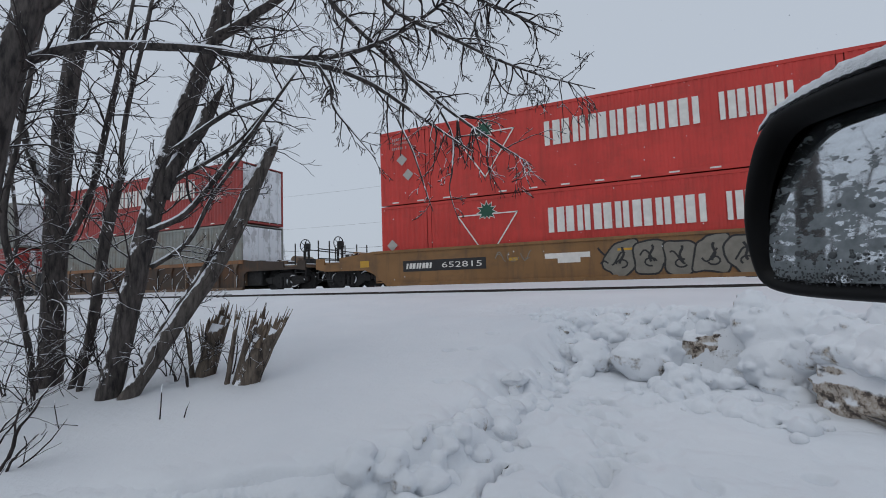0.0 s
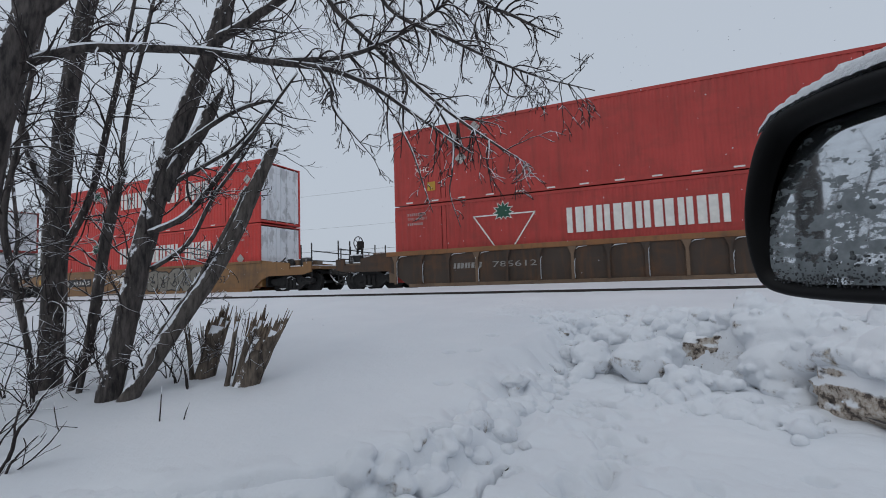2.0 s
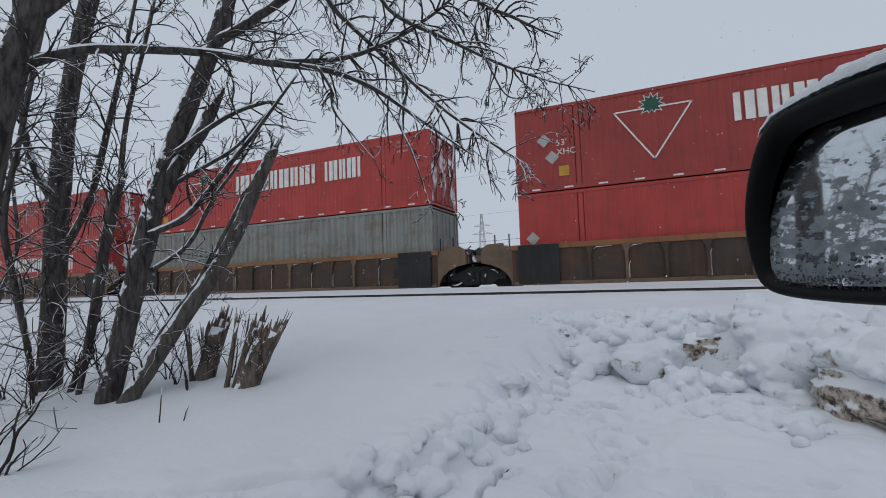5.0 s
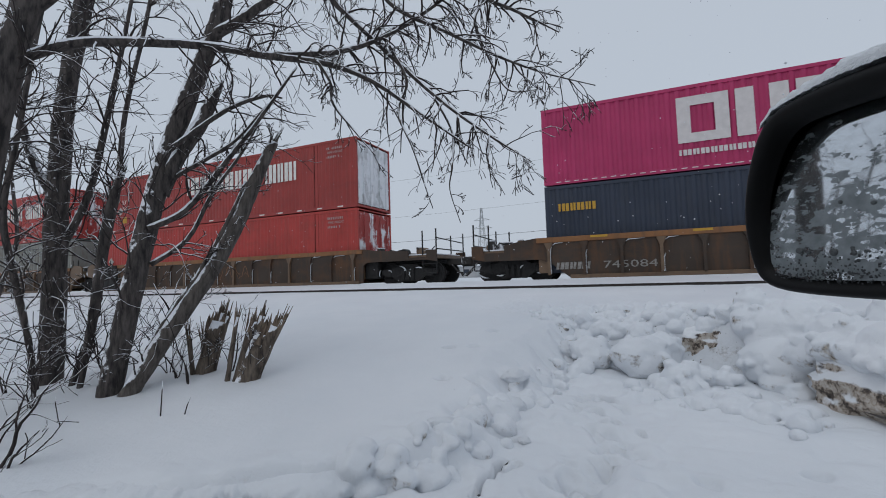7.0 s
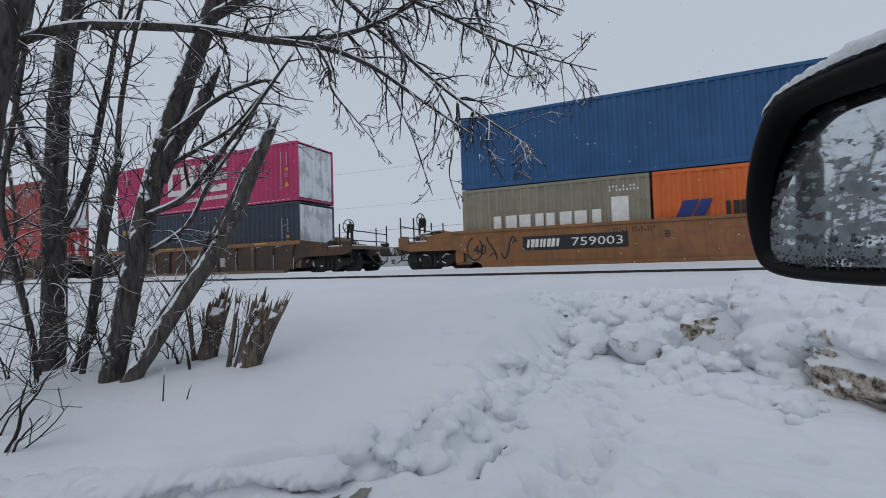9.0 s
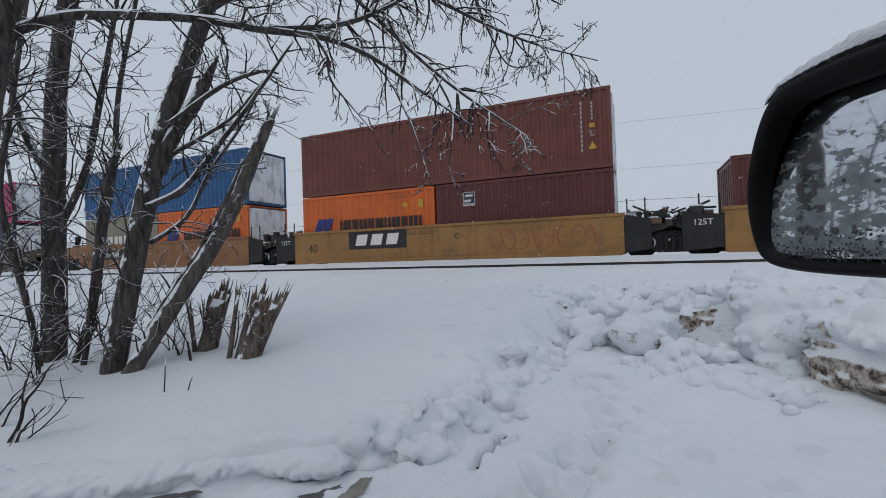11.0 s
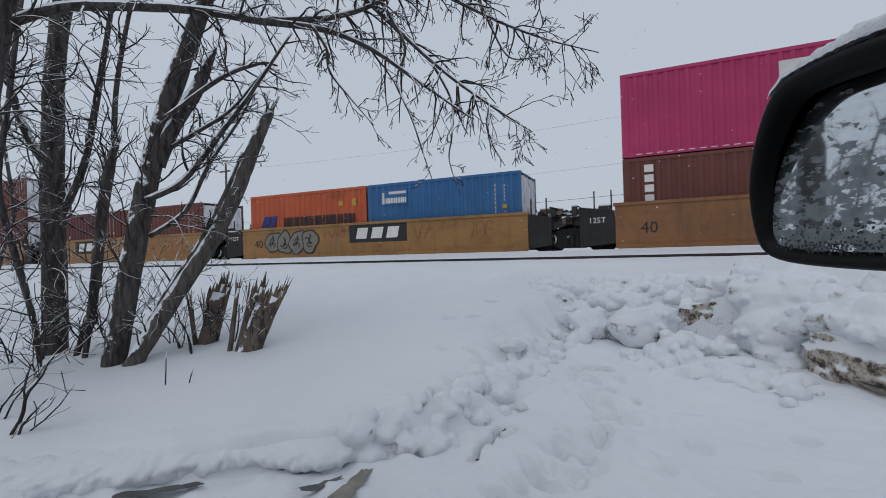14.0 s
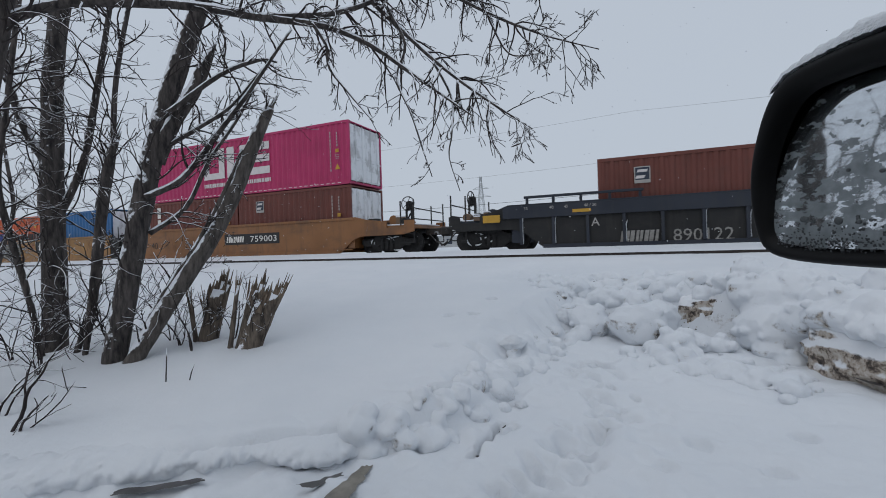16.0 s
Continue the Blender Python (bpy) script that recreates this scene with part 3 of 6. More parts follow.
# ---- bare trees on the verge ----
def grow(verts, faces, start, way, length, r, level, rng, droop=0.0, kids=4, sides=5):
    """A crooked twig with side twigs of its own."""
    n = max(4, int(length / 0.07))
    n = min(n, 12)
    pts, rad, p, d = [], [], Vector(start), Vector(way).normalized()
    curl = rand_dir(rng) * rng.uniform(0.05, 0.20)
    for i in range(n + 1):
        pts.append(p.copy())
        rad.append(max(r * (1 - 0.62 * i / n), 0.0038))
        d = (d + curl + rand_dir(rng) * 0.24 + Vector((0, 0, -droop))).normalized()
        p = p + d * (length / n)
    tube(verts, faces, pts, rad, sides)
    if level <= 0:
        return
    for k in range(kids):
        i = rng.randint(2, n - 1)
        a = (pts[i + 1] - pts[i]).normalized()
        side = a.cross(rand_dir(rng)).normalized()
        grow(verts, faces, pts[i], a * 0.8 + side * rng.uniform(0.45, 1.0), length * rng.uniform(0.28, 0.62), rad[i] * 0.66, level - 1, rng, droop, max(2, kids - 1) if level > 1 else kids, 4 if level > 1 else 3)


def limb(ctrl, verts, faces, sides=10, rough=0.05, rng=random, n=6):
    pts, rad = spline(ctrl, n)
    tube(verts, faces, pts, rad, sides, rough, rng)
    return pts, rad


def fringe(tv, tf, pts, rad, rng, count, span, droop, level=2, lo=0.15, up=0.0, thick=0.0125, kids=3):
    """Twigs along a limb."""
    for k in range(count):
        i = min(int((lo + (1 - lo) * rng.random()) * (len(pts) - 1)), len(pts) - 2)
        a = (pts[i + 1] - pts[i]).normalized()
        side = (a.cross(rand_dir(rng)).normalized() + Vector((0, 0, up))).normalized()
        grow(tv, tf, pts[i], a * rng.uniform(0.2, 0.9) + side, span * rng.uniform(0.6, 1.32), min(thick, rad[i] * 0.7), level, rng, droop, kids)


def tree(name, label, trunk, limbs, fringes, seed, bark=None, rough=0.06, splinter=0):
    """trunk and limbs are lists of (x, y, z, r); fringes give (limb number or -1 for the trunk, count, span, droop, up)."""
    rng = random.Random(seed)
    x, y, z, _ = trunk[0]
    base = Vector((x, y, z - 0.12))
    ob = thing(name, Matrix.Translation(base), label, "tree", "bare trees on the verge")
    shift = lambda c: [(a - base.x, b - base.y, q - base.z, r) for a, b, q, r in c]
    trunk = shift([(trunk[0][0], trunk[0][1], z - 0.12, trunk[0][3] * 1.12)] + trunk)
    v, f = [], []
    tp, tr = limb(trunk, v, f, 14, rough, rng)
    if splinter:
        for k in range(splinter):
            a = tp[-1] + Vector((rng.uniform(-1, 1), rng.uniform(-1, 1), 0)) * tr[-1] * 0.7
            d = (tp[-1] - tp[-3]).normalized() + rand_dir(rng) * 0.15
            tube(v, f, [a - d * 0.08, a + d * 0.04, a + d * rng.uniform(0.08, 0.24)], [tr[-1] * 0.4, tr[-1] * 0.3, 0.003], 5)
    mesh_part("trunk", v, f, bark or BARK, ob, True)
    lines = []
    for c in limbs:
        v, f = [], []
        c = [(a, b, q, 1.05 * r + 0.001) for a, b, q, r in c]
        lines.append(limb(shift(c), v, f, 8, 0.05, rng))
        mesh_part("limb", v, f, bark or BARK, ob, True)
    v, f = [], []
    for which, count, span, droop, up in fringes:
        p, r = (tp, tr) if which < 0 else lines[which]
        fringe(v, f, p, r, rng, count, span, droop, 2, 0.12 if which >= 0 else 0.2, up)
    if v:
        mesh_part("twig_growth", v, f, TWIG, ob, True, "thin dark twigs carrying a line of snow")["kind"] = "stuff"
    return ob


def build_trees():
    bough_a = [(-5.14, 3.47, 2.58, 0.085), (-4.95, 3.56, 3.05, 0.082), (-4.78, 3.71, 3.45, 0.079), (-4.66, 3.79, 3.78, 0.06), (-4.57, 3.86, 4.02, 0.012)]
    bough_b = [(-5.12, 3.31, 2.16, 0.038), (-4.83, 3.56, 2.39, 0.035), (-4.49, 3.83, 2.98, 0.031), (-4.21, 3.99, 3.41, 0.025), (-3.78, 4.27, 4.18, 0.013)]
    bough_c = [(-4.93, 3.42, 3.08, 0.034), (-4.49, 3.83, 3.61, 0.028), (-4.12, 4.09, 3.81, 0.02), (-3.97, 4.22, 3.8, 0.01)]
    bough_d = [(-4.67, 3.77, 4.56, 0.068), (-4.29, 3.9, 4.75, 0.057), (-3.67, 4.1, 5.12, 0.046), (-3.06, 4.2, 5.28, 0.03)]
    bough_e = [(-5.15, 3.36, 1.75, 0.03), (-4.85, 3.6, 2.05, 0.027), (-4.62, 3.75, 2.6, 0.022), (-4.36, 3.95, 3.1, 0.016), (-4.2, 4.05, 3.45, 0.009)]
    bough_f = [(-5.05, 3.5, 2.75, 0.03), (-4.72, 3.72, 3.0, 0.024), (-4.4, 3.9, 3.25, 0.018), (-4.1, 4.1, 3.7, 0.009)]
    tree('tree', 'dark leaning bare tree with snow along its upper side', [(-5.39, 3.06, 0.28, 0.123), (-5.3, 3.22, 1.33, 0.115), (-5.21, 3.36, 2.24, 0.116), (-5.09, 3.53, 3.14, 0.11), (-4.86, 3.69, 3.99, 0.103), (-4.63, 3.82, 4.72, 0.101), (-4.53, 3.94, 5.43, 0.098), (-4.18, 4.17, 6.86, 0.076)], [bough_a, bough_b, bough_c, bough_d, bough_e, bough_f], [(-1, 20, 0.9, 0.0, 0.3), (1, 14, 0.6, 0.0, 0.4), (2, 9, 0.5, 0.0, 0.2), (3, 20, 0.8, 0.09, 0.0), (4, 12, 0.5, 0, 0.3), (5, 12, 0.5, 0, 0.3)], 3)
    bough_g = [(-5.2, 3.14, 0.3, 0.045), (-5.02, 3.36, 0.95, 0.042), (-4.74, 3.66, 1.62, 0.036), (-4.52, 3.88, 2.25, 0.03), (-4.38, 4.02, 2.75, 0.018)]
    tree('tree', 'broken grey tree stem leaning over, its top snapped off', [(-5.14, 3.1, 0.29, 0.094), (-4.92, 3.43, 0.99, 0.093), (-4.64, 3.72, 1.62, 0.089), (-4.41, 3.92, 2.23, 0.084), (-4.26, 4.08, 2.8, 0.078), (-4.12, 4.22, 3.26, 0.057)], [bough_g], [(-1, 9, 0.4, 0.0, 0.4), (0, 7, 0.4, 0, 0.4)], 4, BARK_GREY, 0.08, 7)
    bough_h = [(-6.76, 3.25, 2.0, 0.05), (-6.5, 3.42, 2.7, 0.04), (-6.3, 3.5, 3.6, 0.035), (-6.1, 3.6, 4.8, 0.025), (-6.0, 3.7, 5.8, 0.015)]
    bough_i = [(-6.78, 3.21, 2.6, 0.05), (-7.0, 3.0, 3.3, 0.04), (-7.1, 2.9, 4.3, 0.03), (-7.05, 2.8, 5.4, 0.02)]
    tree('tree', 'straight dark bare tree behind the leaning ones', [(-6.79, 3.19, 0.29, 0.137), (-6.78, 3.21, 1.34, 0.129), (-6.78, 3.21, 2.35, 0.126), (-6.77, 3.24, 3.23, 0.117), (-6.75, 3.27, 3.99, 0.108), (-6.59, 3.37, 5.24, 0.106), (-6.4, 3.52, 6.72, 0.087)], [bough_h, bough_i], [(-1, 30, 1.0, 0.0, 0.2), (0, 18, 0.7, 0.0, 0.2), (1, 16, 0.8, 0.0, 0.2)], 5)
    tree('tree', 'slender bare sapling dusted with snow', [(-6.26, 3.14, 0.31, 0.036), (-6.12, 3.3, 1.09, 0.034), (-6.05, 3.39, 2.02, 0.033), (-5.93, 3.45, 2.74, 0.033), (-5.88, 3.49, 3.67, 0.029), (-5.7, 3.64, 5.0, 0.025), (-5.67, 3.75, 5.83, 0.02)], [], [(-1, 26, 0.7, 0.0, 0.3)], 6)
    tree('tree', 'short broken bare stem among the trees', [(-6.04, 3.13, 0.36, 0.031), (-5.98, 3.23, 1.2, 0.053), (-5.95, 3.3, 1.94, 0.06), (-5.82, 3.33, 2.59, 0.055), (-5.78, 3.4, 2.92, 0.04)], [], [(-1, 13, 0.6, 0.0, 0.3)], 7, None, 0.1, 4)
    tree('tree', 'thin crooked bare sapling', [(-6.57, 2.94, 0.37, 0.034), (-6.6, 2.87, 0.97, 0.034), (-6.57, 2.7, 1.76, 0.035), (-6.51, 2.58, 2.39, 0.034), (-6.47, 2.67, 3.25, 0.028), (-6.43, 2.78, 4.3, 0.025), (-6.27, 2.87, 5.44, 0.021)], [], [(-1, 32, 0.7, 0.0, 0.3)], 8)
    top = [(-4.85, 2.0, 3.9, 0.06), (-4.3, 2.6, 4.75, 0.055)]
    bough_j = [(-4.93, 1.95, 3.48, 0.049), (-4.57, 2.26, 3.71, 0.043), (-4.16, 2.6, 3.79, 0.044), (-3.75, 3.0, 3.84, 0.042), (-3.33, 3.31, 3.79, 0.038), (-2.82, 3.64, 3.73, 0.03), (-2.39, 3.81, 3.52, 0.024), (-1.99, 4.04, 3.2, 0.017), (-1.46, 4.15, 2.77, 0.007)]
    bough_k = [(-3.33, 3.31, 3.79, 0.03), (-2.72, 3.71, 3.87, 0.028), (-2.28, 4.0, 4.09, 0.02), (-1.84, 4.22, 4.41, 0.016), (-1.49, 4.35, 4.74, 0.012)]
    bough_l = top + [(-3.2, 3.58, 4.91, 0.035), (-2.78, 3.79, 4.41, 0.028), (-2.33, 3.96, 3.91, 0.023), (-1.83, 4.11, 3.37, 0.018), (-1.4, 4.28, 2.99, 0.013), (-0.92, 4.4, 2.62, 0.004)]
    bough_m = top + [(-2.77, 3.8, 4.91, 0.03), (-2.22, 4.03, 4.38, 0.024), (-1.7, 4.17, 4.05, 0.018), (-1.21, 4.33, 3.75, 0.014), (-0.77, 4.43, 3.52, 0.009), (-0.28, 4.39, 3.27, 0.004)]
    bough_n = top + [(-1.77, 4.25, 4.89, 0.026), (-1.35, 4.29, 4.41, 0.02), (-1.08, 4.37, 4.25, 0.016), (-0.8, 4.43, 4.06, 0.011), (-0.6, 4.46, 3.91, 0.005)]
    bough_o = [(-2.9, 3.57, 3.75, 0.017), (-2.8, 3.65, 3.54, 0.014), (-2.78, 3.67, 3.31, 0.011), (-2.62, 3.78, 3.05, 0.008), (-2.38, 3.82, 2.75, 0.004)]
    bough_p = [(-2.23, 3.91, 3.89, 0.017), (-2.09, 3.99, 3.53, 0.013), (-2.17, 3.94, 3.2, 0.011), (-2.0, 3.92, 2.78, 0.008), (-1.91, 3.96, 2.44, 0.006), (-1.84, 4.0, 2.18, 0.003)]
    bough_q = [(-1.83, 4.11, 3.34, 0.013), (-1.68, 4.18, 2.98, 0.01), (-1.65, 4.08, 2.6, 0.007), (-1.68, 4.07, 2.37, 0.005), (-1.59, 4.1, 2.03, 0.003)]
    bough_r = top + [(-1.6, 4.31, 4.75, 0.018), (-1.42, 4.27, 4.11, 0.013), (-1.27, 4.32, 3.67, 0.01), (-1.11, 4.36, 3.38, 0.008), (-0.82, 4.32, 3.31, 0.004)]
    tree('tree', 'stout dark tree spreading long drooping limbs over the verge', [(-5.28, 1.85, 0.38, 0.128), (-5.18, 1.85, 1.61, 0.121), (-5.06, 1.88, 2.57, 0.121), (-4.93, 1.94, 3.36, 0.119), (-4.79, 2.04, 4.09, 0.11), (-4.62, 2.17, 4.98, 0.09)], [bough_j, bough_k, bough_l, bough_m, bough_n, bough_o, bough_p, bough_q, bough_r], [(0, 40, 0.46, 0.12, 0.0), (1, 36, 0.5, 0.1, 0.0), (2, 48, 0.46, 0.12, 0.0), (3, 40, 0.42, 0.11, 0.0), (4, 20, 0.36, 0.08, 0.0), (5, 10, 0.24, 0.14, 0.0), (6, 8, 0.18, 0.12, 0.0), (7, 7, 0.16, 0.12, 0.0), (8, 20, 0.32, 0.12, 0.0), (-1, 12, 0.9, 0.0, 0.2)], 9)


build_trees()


def stump(m, label, stems, seed):
    """A shattered stump: leaning stems whose tops are splintered."""
    rng = random.Random(seed)
    ob = thing("tree_stump", m, label, "tree stump", "shattered stumps")
    for (bx, by), (tx, ty, tz), r in stems:
        v, f = [], []
        a, b = Vector((bx, by, -0.15)), Vector((tx, ty, tz))
        pts = [a.lerp(b, k / 6) + Vector((rng.uniform(-1, 1), rng.uniform(-1, 1), 0)) * r * 0.10 for k in range(7)]
        tube(v, f, pts, [r * (1.1 - 0.06 * k) for k in range(7)], 12, 0.13, rng)
        mesh_part("stem", v, f, STUMP_BARK, ob, True)
        v, f = [], []
        d = (b - a).normalized()
        for k in range(14):
            ang = rng.uniform(0, 6.28)
            o = b - d * 0.12 + Vector((math.cos(ang), math.sin(ang), 0)) * r * rng.uniform(0.3, 0.8)
            e = (d + rand_dir(rng) * 0.14) * rng.uniform(0.10, 0.30)
            tube(v, f, [o, o + e * 0.6, o + e], [r * rng.uniform(0.2, 0.38), r * 0.16, 0.003], 5, 0.2, rng)
        mesh_part("splintered_top", v, f, SPLINTER, ob, False, "pale torn wood")["kind"] = "stuff"
    v, f = [], []
    for k in range(10):
        grow(v, f, (rng.uniform(-0.1, 0.2), rng.uniform(-0.1, 0.1), rng.uniform(0.05, 0.5)), (rng.uniform(-0.2, 1), rng.uniform(-0.5, 0.5), rng.uniform(0.2, 1)), rng.uniform(0.15, 0.4), 0.005, 1, rng)
    mesh_part("twig_growth", v, f, TWIG, ob, True)["kind"] = "stuff"


stump(Matrix.Translation((-4.17, 3.74, 0.40)), "shattered grey stump with torn splintered tops", [((0.0, 0.0), (0.17, 0.16, 0.52), 0.115), ((0.05, 0.03), (0.26, 0.24, 0.60), 0.085), ((-0.06, -0.02), (0.10, 0.09, 0.66), 0.06), ((0.0, 0.0), (0.17, 0.16, 0.72), 0.045), ((0.06, 0.04), (0.34, 0.31, 0.66), 0.04), ((-0.15, -0.08), (-0.05, 0.0, 0.72), 0.03)], 21)
stump(Matrix.Translation((-4.89, 3.81, 0.40)), "slimmer broken stump with a jagged top", [((0, 0), (0.11, 0.13, 0.64), 0.11), ((0.03, 0.03), (0.16, 0.18, 0.74), 0.06), ((0.06, 0.04), (0.22, 0.2, 0.70), 0.035), ((-0.04, -0.06), (-0.1, -0.1, 0.55), 0.03), ((0.05, 0.05), (-0.02, 0.02, 0.5), 0.025)], 22)


def brush(name, m, label, stems, seed, category="shrub", kids=4):
    """A leafless shrub or weed: thin stems from one foot; each stem is (way, length, radius, droop, level)."""
    rng = random.Random(seed)
    ob = thing(name, m, label, category)
    for way, length, r, droop, level in stems:
        v, f = [], []
        if category == "weed":
            w = Vector(way).normalized()
            tube(v, f, [Vector((0, 0, -0.06)), w * length * 0.5 + Vector((0.006, 0, 0)), w * length], [r, r * 0.8, r * 0.5], 6)
        else:
            grow(v, f, (rng.uniform(-0.03, 0.03), rng.uniform(-0.03, 0.03), -0.05), way, length, r, level, rng, droop, kids)
        mesh_part("stem", v, f, TWIG, ob, True)


brush("shrub", Matrix.Translation((-4.3, 1.75, 0.22)), "leafless low shrub poking out of the snow", [((0.1, 0.15, 1), 0.7, 0.017, 0, 2), ((0.7, 0.55, 0.35), 0.55, 0.009, 0.0, 1), ((0.35, 0.2, 0.9), 0.5, 0.011, 0.12, 1)], 31, 'shrub', 3)
brush("shrub", Matrix.Translation((-4.75, 1.85, 0.24)), "leafless low shrub poking out of the snow", [((0.1, 0.2, 1), 0.8, 0.011, 0, 1), ((0.5, 0.4, 0.6), 0.6, 0.009, 0.0, 1)], 32, 'shrub', 3)
brush("weed", Matrix.Translation((-4.06, 2.74, 0.27)), "single dry weed stalk in the snow", [((0.03, 0.05, 1), 0.36, 0.007, 0, 0)], 33, "weed")
brush("weed", Matrix.Translation((-3.86, 2.82, float(ground_z(np.array([-3.86]), np.array([2.82]))[0]))), "short bent weed stalk in the snow", [((0.25, 0.2, 0.8), 0.16, 0.006, 0, 0)], 34, "weed")
for k, (x, y, n) in enumerate(((-5.03, 3.62, 3), (-4.7, 3.5, 3), (-5.35, 3.75, 4), (-5.75, 3.3, 4), (-6.3, 3.5, 4), (-6.0, 2.7, 4), (-5.7, 2.5, 4), (-6.9, 2.8, 4), (-4.55, 3.95, 2))):
    rr = random.Random(60 + k)
    brush("brushwood", Matrix.Translation((x, y, float(ground_z(np.array([x]), np.array([y]))[0]))), "thin leafless brush between the trunks", [((rr.uniform(-0.35, 0.35), rr.uniform(-0.3, 0.3), 1), rr.uniform(0.6, 1.3), rr.uniform(0.006, 0.011), 0.0, 1) for i in range(n)], 70 + k, "shrub", 5)


def trees_behind():
    """More of the same bare trees along the verge behind the car, which its mirror shows."""
    rng = random.Random(90)
    kinds = [o for o in scene.objects if o.name.split(".")[0] == "tree" and o.parent is None and "sapling" in o["label"]]
    for x, y in ((-9.5, 1.2), (-10.5, 2.6), (-11.5, 0.4), (-12.5, 3.6), (-13.5, 1.8), (-15, 3.0), (-16, 0.8), (-11, 4.2)):
        z = float(ground_z(np.array([x]), np.array([y]))[0]) - 0.1
        copy_thing(rng.choice(kinds), pose(x, y, z, 0, 0, rng.uniform(0, 360)))


trees_behind()

# ---- the train ----
MOVING = []          # (thing, place along the train, y, z)
WHEELS = []          # (wheelset, its place on the truck)
TRACK_Y, RAIL_Z = 16.0, 1.21
WHEEL_R = 0.45


def run(t):
    """Metres that the train has gone at t seconds."""
    return 11.392 * t - 0.0052 * t * t - 0.000186 * t ** 3 + 0.34 * max(0.0, 1 - t / 0.5)


def mover(name, x, y, z, label, category, group):
    ob = thing(name, Matrix.Translation((x, y, z)), label, category, group)
    MOVING.append((ob, x, y, z))
    return ob


def text_mesh(body, height, width=None):
    """The built-in font's letters as a flat mesh, lower left corner at the origin, in the xz plane."""
    cu = bpy.data.curves.new("letters", "FONT")
    cu.body, cu.extrude, cu.resolution_u = body, 0.0, 2
    ob = bpy.data.objects.new("letters", cu)
    scene.collection.objects.link(ob)
    dg = bpy.context.evaluated_depsgraph_get()
    me = bpy.data.meshes.new_from_object(ob.evaluated_get(dg))
    bpy.data.objects.remove(ob)
    co = np.array([v.co[:] for v in me.vertices])
    lo, hi = co.min(0), co.max(0)
    k = height / (hi[1] - lo[1])
    kx = width / (hi[0] - lo[0]) if width else k
    out = np.stack([(co[:, 0] - lo[0]) * kx, np.zeros(len(co)), (co[:, 1] - lo[1]) * k], 1)
    return out, [tuple(p.vertices) for p in me.polygons]


def letters(parent, body, x, y, z, height, material, width=None):
    v, f = text_mesh(body, height, width)
    return mesh_part("lettering", v + np.array([x, y, z]), f, material, parent)


def bars(parent, rects, y, material, name="marking", lean=0.0, joined=False):
    """Flat painted rectangles (x0, x1, z0, z1) on a side; each is a part of its own unless joined."""
    v, f, ob = [], [], None
    for x0, x1, z0, z1 in rects:
        k = len(v)
        s = lean * (z1 - z0)
        v += [(x0, y, z0), (x1, y, z0), (x1 + s, y, z1), (x0 + s, y, z1)]
        f.append((k, k + 1, k + 2, k + 3))
        if not joined:
            ob = mesh_part(name, v, f, material, parent)
            v, f = [], []
    if joined:
        ob = mesh_part(name, v, f, material, parent)
    return ob


def word(parent, x0, x1, z0, z1, n, y, material, name="brand_mark", lean=0.0):
    """A brand's word as plain bars: a broad and a narrow one to each letter."""
    w = (x1 - x0) / n
    for i in range(n):
        a = x0 + (i + 0.04) * w
        p, q = ((0.42, 0.30) if i % 2 else (0.30, 0.42))
        bars(parent, [(a, a + p * w, z0, z1), (a + 0.9 * w - q * w, a + 0.9 * w, z0, z1)], y, material, name, lean, True)


def small_print(x0, z0, rows, n, h=0.10, w=0.55, rng=None):
    """Rows of unreadable small print."""
    rng = rng or random.Random(5)
    out = []
    for r in range(rows):
        for i in range(n):
            if rng.random() < 0.85:
                a = x0 + i * w / n
                out.append((a, a + 0.45 * w / n, z0 - r * h * 1.6 - h, z0 - r * h * 1.6))
    return out


def diamond(parent, x, z, s, y):
    return mesh_part("placard", [(x - s, y, z), (x, y, z - s), (x + s, y, z), (x, y, z + s)], [(0, 1, 2, 3)], GREY_WHITE, parent)


def triangle_mark(parent, x, z, w, h, y, cut=0.0):
    """A white outline triangle, point down, with a green leaf on its upper edge."""
    t = 0.045
    v, f = [], []
    c = [(x - w / 2, z), (x + w / 2, z), (x, z - h)]
    if cut:
        k = cut / h
        c2 = [(x - w / 2, z), (x + w / 2, z), (x + w / 2 * (1 - k), z - cut), (x - w / 2 * (1 - k), z - cut)]
        segs = [(c2[0], c2[1]), (c2[1], c2[2]), (c2[3], c2[0])]
    else:
        segs = [(c[0], c[1]), (c[1], c[2]), (c[2], c[0])]
    for (ax, az), (bx, bz) in segs:
        d = Vector((bx - ax, bz - az)).normalized() * t / 2
        k = len(v)
        v += [(ax - d.y - d.x, y, az + d.x - d.y), (bx - d.y + d.x, y, bz + d.x + d.y), (bx + d.y + d.x, y, bz - d.x + d.y), (ax + d.y - d.x, y, az - d.x - d.y)]
        f.append((k, k + 1, k + 2, k + 3))
    mesh_part("triangle_mark", v, f, WHITE, parent)
    ring = []
    for i in range(22):
        a = 2 * math.pi * i / 22 + math.pi / 2
        r = (0.34 if i % 2 == 0 else 0.2) * (0.75 if i in (10, 11, 12) else 1)
        ring.append((x + r * math.cos(a), y - 0.004, z + 0.10 + r * math.sin(a)))
    mesh_part("leaf_border", [(x + 1.15 * (p - x), y - 0.002, z + 0.1 + 1.15 * (q - z - 0.1)) for p, _, q in ring], [tuple(range(22))], WHITE, parent)
    mesh_part("leaf_mark", ring, [tuple(range(22))], GREEN, parent)


